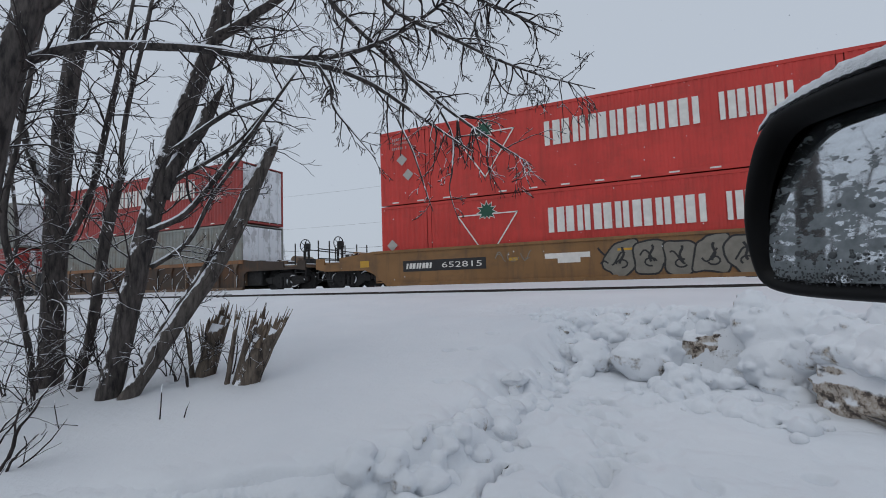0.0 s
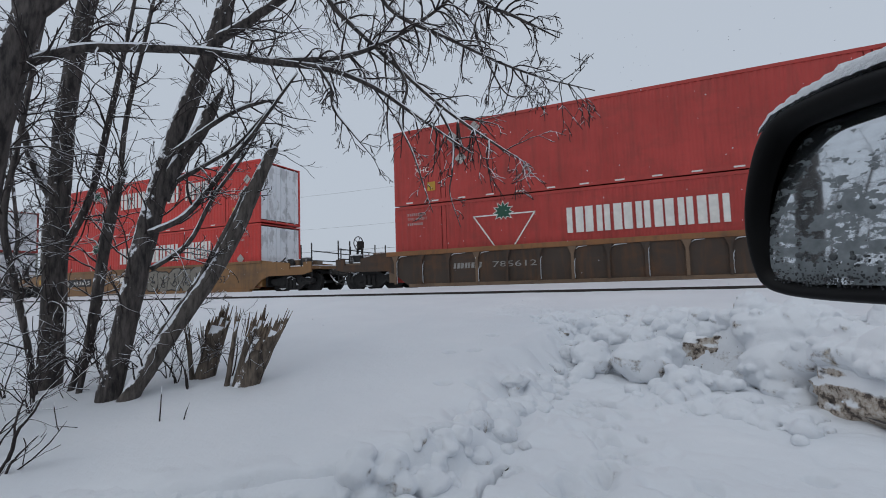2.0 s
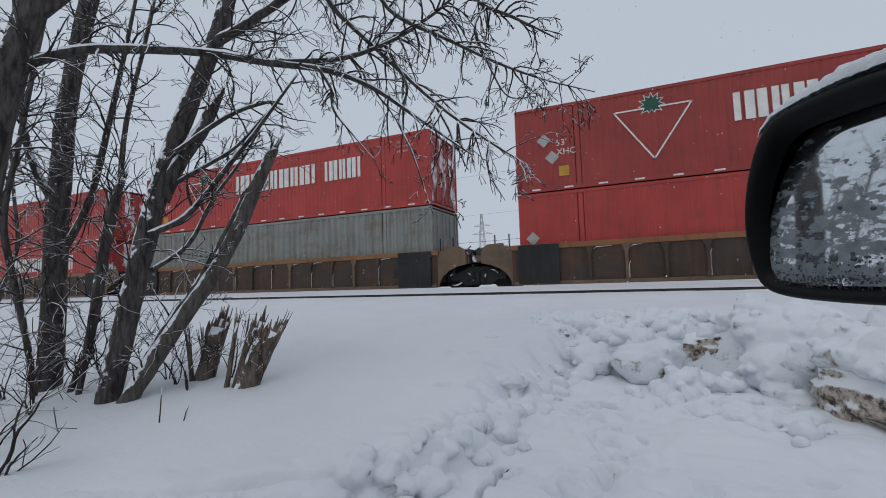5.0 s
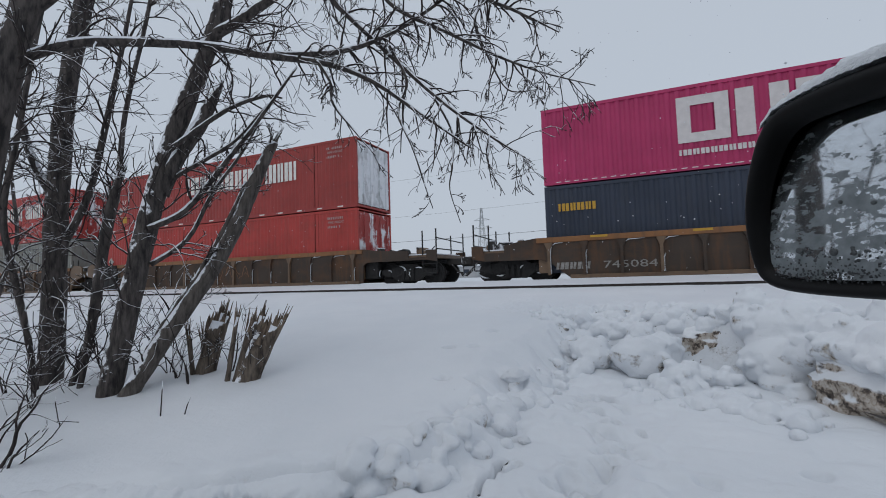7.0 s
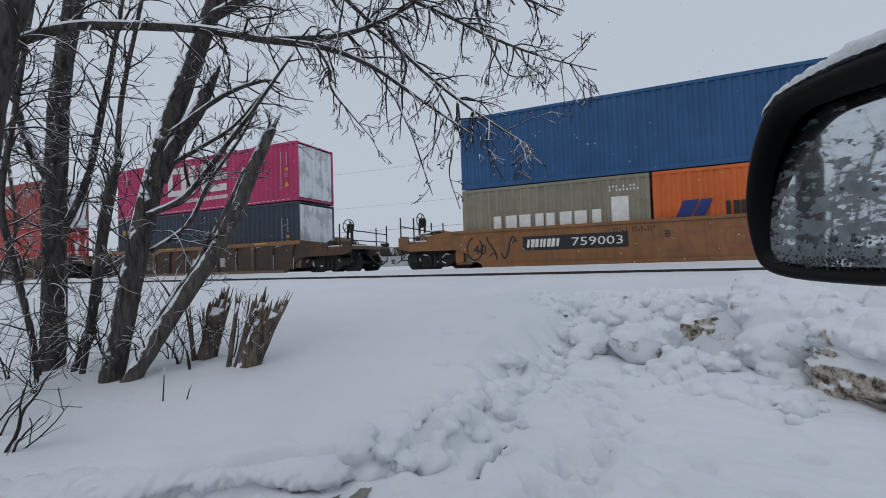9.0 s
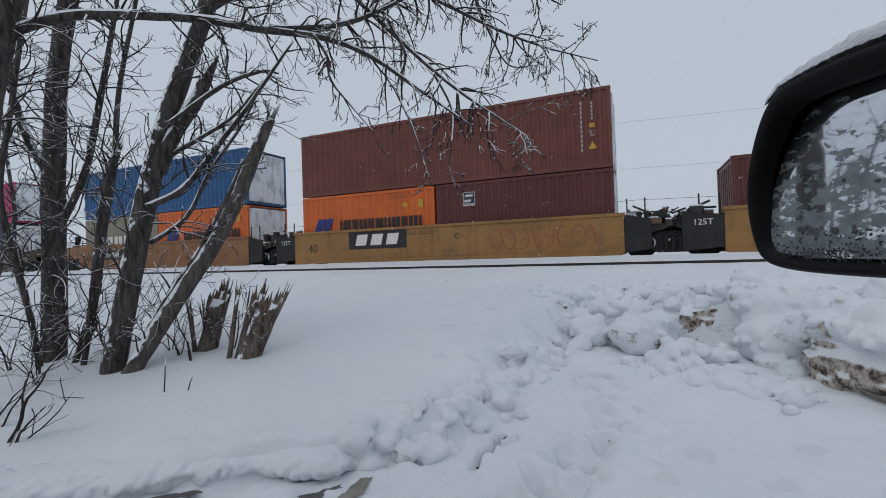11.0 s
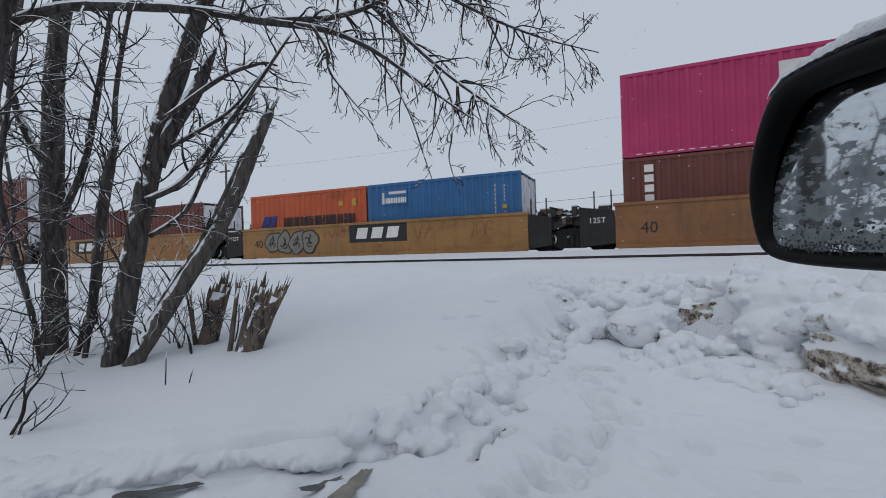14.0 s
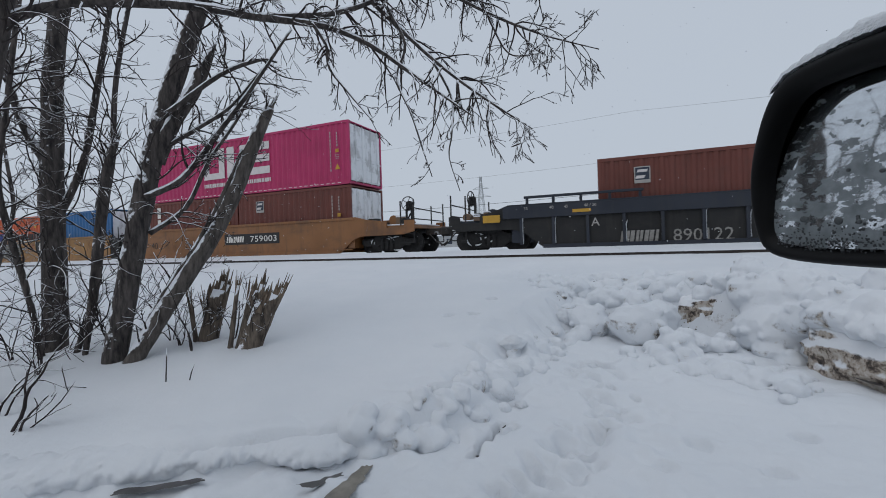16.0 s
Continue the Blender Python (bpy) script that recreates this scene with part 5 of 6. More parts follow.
    for s, toff in ((-1, left), (1, right)):
        bm = bmesh.new()
        a, b = sorted((s * (h - 0.05), s * (h + 0.25)))
        box(bm, a, b, -1.4, 1.4, 0.3, top - 0.15)
        part("bulkhead", bm, endm, car)
        if toff:
            a, b = sorted((s * (h + 0.2), s * (h + toff + 1.35)))
            bm = bmesh.new()
            box(bm, a, b, -1.4, 1.4, 0.98, 1.10)
            part("end_platform", bm, endm, car)
            bm = bmesh.new()
            box(bm, a + 0.05, b - 0.3, -0.7, 0.7, 0.80, 0.97, 0.02)
            part("centre_sill", bm, GRIME, car)
            if toff > 1.6:
                bm = bmesh.new()
                box(bm, *sorted((s * (h + 0.26), s * (h + toff - 1.25))), -1.25, 1.25, 0.28, 0.96, 0.05)
                part("brake_rigging", bm, GRIME, car)
            bm = bmesh.new()
            box(bm, a + 0.05, b - 0.05, -1.36, 1.0, 1.10, 1.15, 0.015)
            part("snow_cover", bm, SNOW, car, "snow lying on the end platform")
            e = s * (h + toff + 1.30)
            for yy in (-1.36, 1.36):
                for k, top_z in ((0, 2.05), (0.55, 2.0)):
                    bm = bmesh.new()
                    rod(bm, (e - s * k, yy, 0.75), (e - s * k, yy, top_z), 0.028, 6)
                    part("grab_post", bm, CAR_BLACK, car)
                bm = bmesh.new()
                rod(bm, (e, yy, 0.78), (e - s * 0.55, yy, 0.78), 0.022, 6)
                rod(bm, (e, yy, 0.45), (e - s * 0.55, yy, 0.45), 0.022, 6)
                rod(bm, (e, yy, 0.45), (e, yy, 0.8), 0.022, 6)
                rod(bm, (e - s * 0.55, yy, 0.45), (e - s * 0.55, yy, 0.8), 0.022, 6)
                part("step_ladder", bm, CAR_BLACK, car)
            bm = bmesh.new()
            rod(bm, (e, -1.36, 1.72), (e, 1.36, 1.66), 0.022, 6)
            rod(bm, (e, -1.36, 1.32), (e, 1.36, 1.32), 0.022, 6)
            part("cross_rail", bm, CAR_BLACK, car)
            bm = bmesh.new()
            box(bm, *sorted((s * (h + toff + 1.2), s * (h + toff + 1.9))), -0.16, 0.16, 0.72, 0.98, 0.03)
            reach = toff + (2.6 if toff == 1.45 else 2.25)
            box(bm, *sorted((s * (h + toff + 1.85), s * (h + reach))), -0.22, 0.2, 0.66, 1.02, 0.06)
            part("coupler", bm, GEAR_SNOW, car)
            v, f = [], []
            tube(v, f, [(s * (h + toff + 1.5), -0.45, 0.75), (s * (h + toff + 1.8), -0.5, 0.45), (s * (h + toff + 2.1), -0.42, 0.3), (s * (h + toff + 2.3), -0.3, 0.5)], [0.03] * 4, 6)
            mesh_part("air_hose", v, f, GEAR_SNOW, car, True)
            if toff in (1.55, 1.45, 2.4, 1.3, 1.15, 1.7):
                q = s * (h + toff + 0.75)
                v, f = [], []
                cx, cy = (1, 0) if s > 0 else (0.15, 0.99)
                ring = [(q + 0.27 * cx * math.cos(2 * math.pi * i / 20), -0.75 + 0.27 * cy * math.cos(2 * math.pi * i / 20), 1.95 + 0.27 * math.sin(2 * math.pi * i / 20)) for i in range(21)]
                tube(v, f, ring, [0.02] * 21, 5)
                for i in range(5):
                    a = 2 * math.pi * i / 5
                    tube(v, f, [(q, -0.75, 1.95), (q + 0.27 * cx * math.cos(a), -0.75 + 0.27 * cy * math.cos(a), 1.95 + 0.27 * math.sin(a))], [0.014, 0.014], 5)
                mesh_part("brake_wheel", v, f, GRIME, car)
                bm = bmesh.new()
                box(bm, q - 0.13, q - 0.09, -0.72, -0.6, 1.1, 1.75)
                box(bm, q + 0.09, q + 0.13, -0.72, -0.6, 1.1, 1.75)
                box(bm, q - 0.13, q + 0.13, -0.73, -0.5, 1.72, 2.05, 0.05)
                part("brake_stand", bm, GRIME, car)
                bm = bmesh.new()
                rod(bm, (q - s * 0.75, -0.6, 1.35), (q - s * 0.75, 0.5, 1.35), 0.2, 12)
                rod(bm, (q - s * 0.35, -0.5, 1.25), (q - s * 0.35, 0.3, 1.25), 0.14, 10)
                part("air_tank", bm, endm, car)
            gear(car, s * (h + 0.5), s * (h + toff + 0.9), 1.12, int(100 * abs(x0)) + s)
            if trucks[s > 0]:
                truck(car, s * (h + toff))
        else:
            a, b = sorted((s * (h + 0.26), s * (h + ((1.3 if s < 0 else 1.0) if style == "smooth" else 0.95))))
            for side in (-1, 1):
                bm = bmesh.new()
                y0, y1 = sorted((side * 1.36, side * 1.44))
                if style == "ribbed":
                    y0, y1 = sorted((side * 1.47, side * 1.575))
                    a, b = sorted((s * (h - 1.3), s * (h + 0.02)))
                    plate(bm, [(a, low + 0.02), (b, low + 0.02), (b, top - 0.02), (a, top - 0.02)], y0, y1)
                else:
                    plate(bm, [(a, low + 0.05), (b, low + 0.05 + (0.1)), (b, top - 0.22), (a, top - 0.06)], y0, y1)
                part("end_panel", fix(bm), CAR_BLACK, car, "black end panel")
            bm = bmesh.new()
            box(bm, *sorted((s * (h + 0.25), s * (h + 1.6))), -0.5, 0.5, 0.72, 1.05, 0.04)
            part("articulation", bm, GEAR_SNOW, car)
            bm = bmesh.new()
            box(bm, *sorted((s * (h + 0.28), s * (h + 0.95))), -1.2, 1.2, 1.0, 1.08, 0.02)
            part("snow_cover", bm, SNOW, car)
            for k in (0.35, 0.85):
                bm = bmesh.new()
                rod(bm, (s * (h + k), -1.38, 0.6), (s * (h + k), -1.38, top + 0.42), 0.024, 6)
                part("grab_post", bm, CAR_BLACK, car)
            v, f = [], []
            for k in range(4):
                tube(v, f, [(s * (h + 0.9), -0.9 + k * 0.3, 1.05), (s * (h + 1.3), -0.85 + k * 0.3, 1.3 - 0.1 * k), (s * (h + 1.75), -0.9 + k * 0.3, 1.0)], [0.035] * 3, 6)
            mesh_part("brake_hose", v, f, GEAR_SNOW, car, True)
            gear(car, s * (h + 0.9), s * (h + 1.6), 0.95, int(100 * abs(x0)) + s)
            gear(car, s * (h + 0.4), s * (h + 1.5), 1.18, int(100 * abs(x0)) + s + 7)
            for side in (-1, 1):
                bm = bmesh.new()
                e = s * (h + 0.26)
                e = s * (h + 0.02) if style == "ribbed" else e
                arch = [(s * (h + 1.6 - 1.32 * math.cos(q)), 0.12 + 0.80 * math.sin(q)) for q in (0.0, 0.25, 0.5, 0.8, 1.1, 1.38)]
                deck = [(e, low)] + arch + [(s * (h + 1.36), 1.12), (s * (h + 1.30), top - 0.02), (s * (h + 1.1), top + 0.10), (s * (h + 0.55), top + 0.12), (s * (h + 0.5), top - 0.02), (e, top - 0.02)] if style == "ribbed" else [(e, 0.62), (s * (h + 1.3), 0.84), (s * (h + 1.45), 0.9), (s * (h + 1.45), 1.02), (e, 1.04)]
                plate(bm, deck, *sorted((side * (1.46 if style == "ribbed" else 1.26), side * (1.40 if style == "ribbed" else 1.34))))
                part("end_beam", fix(bm), endm if style == "ribbed" else CAR_BLACK, car)
            if trucks[s > 0]:
                truck(car, s * (h + 1.6))
    return car, h


SIDE = -1.476
GREY_INK = plain("faded_lettering", (0.26, 0.25, 0.235), 0.7, 0, 0.3, 0.1)


def number_board(car, x, z, number, board=BLACK, size=0.26):
    """Owner's mark as bars, then the car's number, on a dark board."""
    if board:
        bars(car, [(x - 0.12, x + 3.1, z - 0.1, z + size + 0.1)], SIDE, board, "number_board")
    ink = WHITE if board else GREY_INK
    word(car, x, x + 1.05, z, z + size, 4, SIDE - 0.006, ink, "owner_mark", lean=0.15)
    letters(car, number, x + 1.45, SIDE - 0.006, z, size, ink, 1.5)


def mark_board(car, x, z):
    """A black board with three slanting white shapes."""
    bars(car, [(x, x + 2.55, z, z + 0.72)], SIDE, BLACK, "mark_board")
    for k in range(3):
        a = x + 0.32 + k * 0.68
        bars(car, [(a - 0.02, a + 0.46, z + 0.14, z + 0.56)], SIDE - 0.006, WHITE, "owner_mark", 0.25)


def build_train():
    yellow, ochre = "yellow well car, its side streaked with road dirt and graffiti", "brown ribbed well car caked with dirt and snow"
    # ahead of the first whole car
    well_car(-51.6, -35.45, 2.2, 0, "ribbed", CAR_BROWN, ochre)
    red53(-51.6, False, False, False, "", "p", RED_DULL)
    container(-51.6, FLOOR_Z + H53 + 0.045, L53, H53, STEEL_GREY, "long grey-green corrugated container", WHITE_CRUST, 0.24, 0.03, 2.6, True)
    well_car(-32.11, -15.96, 0, 2.4, "ribbed", CAR_BROWN, ochre, trucks=(False, True))
    container(-32.11, FLOOR_Z, L53, H53, STEEL_GREY, "long grey-green corrugated container", WHITE_CRUST, 0.24, 0.03, 2.6, True)
    red53(-32.11, True, True, True, "p", "x", RED_DULL, WHITE_CRUST)
    # car with the number 652815
    car, h = well_car(-8.6, 7.55, 1.7, 1.62, "smooth", CAR_OCHRE, yellow, top=1.44)
    number_board(car, 1.1 - h, 0.72, "652815", size=0.2)
    letters(car, "53", 13.9 - h, SIDE - 0.004, 0.55, 0.3, BLACK)
    bars(car, [(6.2 - h, 7.6 - h, 0.85, 1.02), (6.6 - h, 7.3 - h, 0.7, 0.85)], SIDE, WHITE, "paint_patch")
    blobs(car, 8.1 - h, 12.9 - h, 0.2, 1.3, SIDE - 0.002, SILVER_TAG, 5, 6)
    squiggle(car, 7.7 - h, 8.3 - h, 0.5, 1.15, SIDE - 0.004, BLACK, 6, 1, 0.06)
    squiggle(car, 4.5 - h, 5.8 - h, 0.8, 1.2, SIDE - 0.004, SILVER_TAG, 7, 3, 0.03)
    bars(car, [(-0.9 - h, -0.5 - h, 0.85, 1.1), (5.0 - h, 5.3 - h, 0.85, 0.95), (8.4 - h, 9.1 - h, 1.0, 1.07), (12.7 - h, 13.1 - h, 0.95, 1.0)], SIDE - 0.006, YELLOW, "reflector")
    red53(-8.6, False, left="o5", right="po", material=RED_BRIGHT, end=WHITE_CRUST, seed=11)
    red53(-8.6, True, left="pd", right="xdy", material=RED_BRIGHT, end=WHITE_CRUST, seed=12)
    # three-unit brown set
    car, h = well_car(14.41, 30.56, 1.3, 0, "ribbed", CAR_BROWN, ochre)
    number_board(car, 2.4 - h, 0.72, "785612", None, 0.19)
    red53(14.41, False, left="p", right="o5", seed=13)
    red53(14.41, True, False, False, "xty", "p", RED, RED_SNOWY, 14)
    car, h = well_car(33.84, 49.99, 0, 0, "ribbed", CAR_BROWN, ochre, trucks=(False, False))
    letters(car, "53", 14.6 - h, SIDE - 0.10, 0.5, 0.35, BLACK)
    letters(car, "125T", -h + 0.14, -1.58, 0.40, 0.32, GREY_WHITE, 1.0)
    letters(car, "53", -h + 0.06, -1.58, 1.08, 0.13, GREY_WHITE)
    letters(car, "48", -h + 0.98, -1.58, 1.08, 0.13, GREY_WHITE)
    squiggle(car, 2.4 - h, 3.0 - h, 0.5, 1.0, SIDE - 0.01, SILVER_TAG, 9, 2, 0.03)
    container(33.84, FLOOR_Z, L53, H53, STEEL_GREY, "long grey-green corrugated container with rust streaks", STEEL_GREY, 0.30, 0.045, 2.6, True)
    red53(33.84, True, True, True, "xdy", "p", RED, RED_SNOWY, 15)
    car, h = well_car(53.23, 69.38, 0, 2.1, "ribbed", CAR_BROWN, ochre)
    squiggle(car, 8.5 - h, 10.6 - h, 0.45, 1.1, SIDE - 0.01, BROWN_TAG, 10, 4, 0.035)
    red53(53.23, False, False, False, "5o", "p", RED, RED_SNOWY, 16)
    red53(53.23, True, True, True, "xdy", "p", RED_DULL, WHITE_CRUST, 17)
    # single brown car, magenta over navy
    car, h = well_car(76.72, 88.91, 1.2, 1.45, "ribbed", CAR_BROWN, ochre, CAR_BROWN)
    number_board(car, 0.3 - h, 0.4, "745084", None, 0.22)
    word(car, 6.0 - h, 8.2 - h, 0.45, 0.85, 3, SIDE - 0.004, GREY_WHITE, "owner_mark")
    bars(car, [(1.4 - h, 1.9 - h, 1.36, 1.43), (4.2 - h, 4.7 - h, 1.36, 1.43), (7.0 - h, 7.7 - h, 1.36, 1.43), (10.0 - h, 10.7 - h, 1.36, 1.43)], -1.52, YELLOW, "reflector")
    ob = iso(76.72, FLOOR_Z, L40, HC, NAVY, "dark navy container with a small yellow word")
    word(ob, 0.42 - 6.096, 1.6 - 6.096, 2.0, 2.25, 5, -1.223, YELLOW, "brand_mark")
    iso_print(ob, L40, 4)
    big_three(iso(76.72, FLOOR_Z + HC + 0.045, L40, STD, MAGENTA, "magenta container with large pale block figures"), L40)
    # five-unit yellow set
    low = FLOOR_Z
    for i, (x, l, r) in enumerate(((96.34, 1.15, 0), (111.65, 0, 0), (126.95, 0, 0), (142.25, 0, 0), (157.62, 0, 1.55))):
        car, h = well_car(x, x + L40, l, r, "smooth", CAR_RUST if i in (0, 4) else CAR_YELLOW, yellow, CAR_RUST if i in (0, 4) else CAR_BLACK, 1.40 + (0.1 if i == 4 else 0), (i in (0,), True))
        letters(car, "40", 0.45 - h, SIDE - 0.004, 0.55, 0.34, BLACK)
        if i in (0, 4):
            number_board(car, (2.3 if i == 0 else 5.6) - h, 0.72, "759003")
        else:
            mark_board(car, (2.45 if i != 3 else 5.4) - h, 0.62)
        letters(car, "BCDAA"[i], (6.9 if i else 6.4) - h if i != 4 else 4.6 - h, SIDE - 0.004, 0.85, 0.2, BLACK)
        squiggle(car, (6.6, 8.2, 7.8, 4.1, 1.5)[i] - h, (11.0, 11.8, 11.4, 5.2, 4.4)[i] - h, (0.35, 0.35, 0.35, 0.85, 0.35)[i], 1.15, SIDE - 0.004, (RED_TAG, RED_TAG, RED_TAG, RED_TAG, BROWN_TAG)[i], 30 + i, (7, 8, 7, 5, 7)[i], 0.035)
        if i == 3:
            blobs(car, 1.15 - h, 3.8 - h, 0.32, 1.2, SIDE - 0.002, SILVER_TAG, 6, 4)
            squiggle(car, 8.2 - h, 9.0 - h, 0.6, 1.25, SIDE - 0.004, BROWN_TAG, 41, 2, 0.03)
            squiggle(car, 10.3 - h, 11.3 - h, 0.5, 1.25, SIDE - 0.004, BROWN_TAG, 42, 3, 0.03)
        if i == 0:
            squiggle(car, 0.2 - h, 2.0 - h, 0.3, 1.2, SIDE - 0.004, BLACK, 43, 3, 0.05)
        if i:
            letters(car, "125T", -h - 0.98, -1.446, 0.92, 0.17, WHITE)
        bars(car, small_print(5.0 - h, 1.2, 2, 14, 0.05, 1.2), SIDE, BLACK, "small_print", 0, True)["kind"] = "stuff"
    ob = iso(96.34, low, L20, STD, TAN, "weathered tan container with large white letters low on its side", TAN)
    word(ob, 1.1 - 3.03, 4.7 - 3.03, 0.95, 1.55, 4, -1.223, WHITE, "brand_mark")
    bars(ob, [(4.95 - 3.03, 5.45 - 3.03, 1.0, 1.9)], -1.223, WHITE, "notice")
    bars(ob, small_print(4.9 - 3.03, 2.25, 2, 9, 0.07, 0.9), -1.223, WHITE, "small_print", 0, True)["kind"] = "stuff"
    harbour_mark(iso(96.34 + L20 + 0.076, low, L20, STD, ORANGE, "bright orange container with a blue slanted mark"), L20)
    iso(96.34, low + STD + 0.04, L40, STD, BLUE, "deep blue container streaked with dirt")
    harbour_mark(iso(111.65, low, L20, STD, ORANGE, "bright orange container with a blue slanted mark", ORANGE), L20)
    ob = iso(111.65 + L20 + 0.076, low, L20, STD, MAROON, "maroon container with a small square emblem")
    emblem(ob, L20, 0.9)
    iso_print(iso(111.65, low + STD + 0.04, L40, STD, BROWN, "rust-brown container with upright white print"), L40, 5)
    ob = iso(126.95, low, L20, STD, MAROON, "maroon container with upright white letters", MAROON)
    bars(ob, [(0.65 - 3.03, 0.9 - 3.03, 1.2 + k * 0.32, 1.43 + k * 0.32) for k in range(4)], -1.223, WHITE, "brand_mark")
    iso_print(ob, L20, 6)
    iso_print(iso(126.95 + L20 + 0.076, low, L20, STD, BROWN, "brown container with a snow-dusted roof"), L20, 7)
    harbour_mark(iso(142.25, low, L20, STD, ORANGE_FADED, "faded orange container with a blue slanted mark", ORANGE_FADED), L20)
    ob = iso(142.25 + L20 + 0.076, low, L20, STD, SKY_BLUE, "blue container with a pale pictured panel")
    bars(ob, [(0.6 - 3.03, 1.75 - 3.03, 1.72, 2.3)], -1.223, SKY_BLUE, "panel")
    word(ob, 0.8 - 3.03, 1.7 - 3.03, 1.78, 1.98, 6, -1.226, WHITE, "brand_mark")
    bars(ob, [(0.66 - 3.03, 0.76 - 3.03, 1.76, 2.2), (0.95 - 3.03, 1.7 - 3.03, 2.12, 2.22)], -1.226, PALE, "brand_mark")
    iso_print(ob, L20, 8)
    ob = iso(157.62, low, L20, STD, BROWN, "rust-brown container with upright white letters", BROWN)
    bars(ob, [(0.6 - 3.03, 0.85 - 3.03, 1.2 + k * 0.3, 1.42 + k * 0.3) for k in range(4)], -1.223, WHITE, "brand_mark")
    iso_print(ob, L20, 9)
    ob = iso(157.62 + L20 + 0.076, low, L20, STD, BROWN, "rust-brown container with a small square emblem")
    emblem(ob, L20, 0.9)
    iso_print(ob, L20, 10)
    big_three(iso(157.62, low + STD + 0.04, L40, STD, MAGENTA, "magenta container with large pale block figures"), L40)
    # dark blue car that follows
    car, h = well_car(176.6, 191.45, 1.15, 2.0, "ribbed", CAR_BLUE, "dark blue-black ribbed well car", CAR_BLUE, 1.56)
    number_board(car, 3.1 - h, 0.2, "890122", None, 0.36)
    letters(car, "A", 2.3 - h, SIDE - 0.1, 0.75, 0.25, GREY_WHITE)
    bars(car, [(-1.2 - h, -0.6 - h, 1.0, 1.25), (1.75 - h, 2.3 - h, 1.20, 1.30), (9.0 - h, 9.8 - h, 1.20, 1.30)], -1.582, YELLOW, "reflector")
    bm = bmesh.new()
    box(bm, -0.5 - h, h, -1.575, -1.50, 1.10, 1.50, 0.008)
    part("upper_band", bm, CAR_BLUE, car)
    for x, mark in ((0.22, "53"), (1.04, "48"), (1.5, "45"), (2.1, "40 / 20")):
        letters(car, mark, x - h, -1.58, 1.36, 0.09, GREY_WHITE)
    for k in range(5):
        bm = bmesh.new()
        rod(bm, (0.3 - h + k * 0.85, -1.45, 1.54), (0.3 - h + k * 0.85, -1.45, 1.76), 0.05, 6)
        part("rail_post", bm, CAR_BLUE, car)
    bm = bmesh.new()
    box(bm, 0.2 - h, 3.8 - h, -1.5, -1.4, 1.74, 1.82, 0.01)
    part("guide_rail", bm, CAR_BLUE, car)
    ob = iso(179.1, low, L40, STD, BROWN, "rust-brown container with a small square emblem")
    emblem(ob, L40, 0.9)


def emblem(ob, length, x):
    y, h = -1.219 - 0.004, length / 2
    bars(ob, [(x + 0.15 - h, x + 0.6 - h, 1.70, 2.2)], y, GREY_WHITE, "emblem")
    bars(ob, [(x + 0.18 - h, x + 0.57 - h, 1.80, 2.17)], y - 0.003, NAVY, "emblem")
    bars(ob, [(x + 0.18 - h, x + 0.42 - h, 1.84, 1.93), (x + 0.22 - h, x + 0.5 - h, 2.03, 2.11)], y - 0.006, PALE, "emblem", 0.5)


build_train()

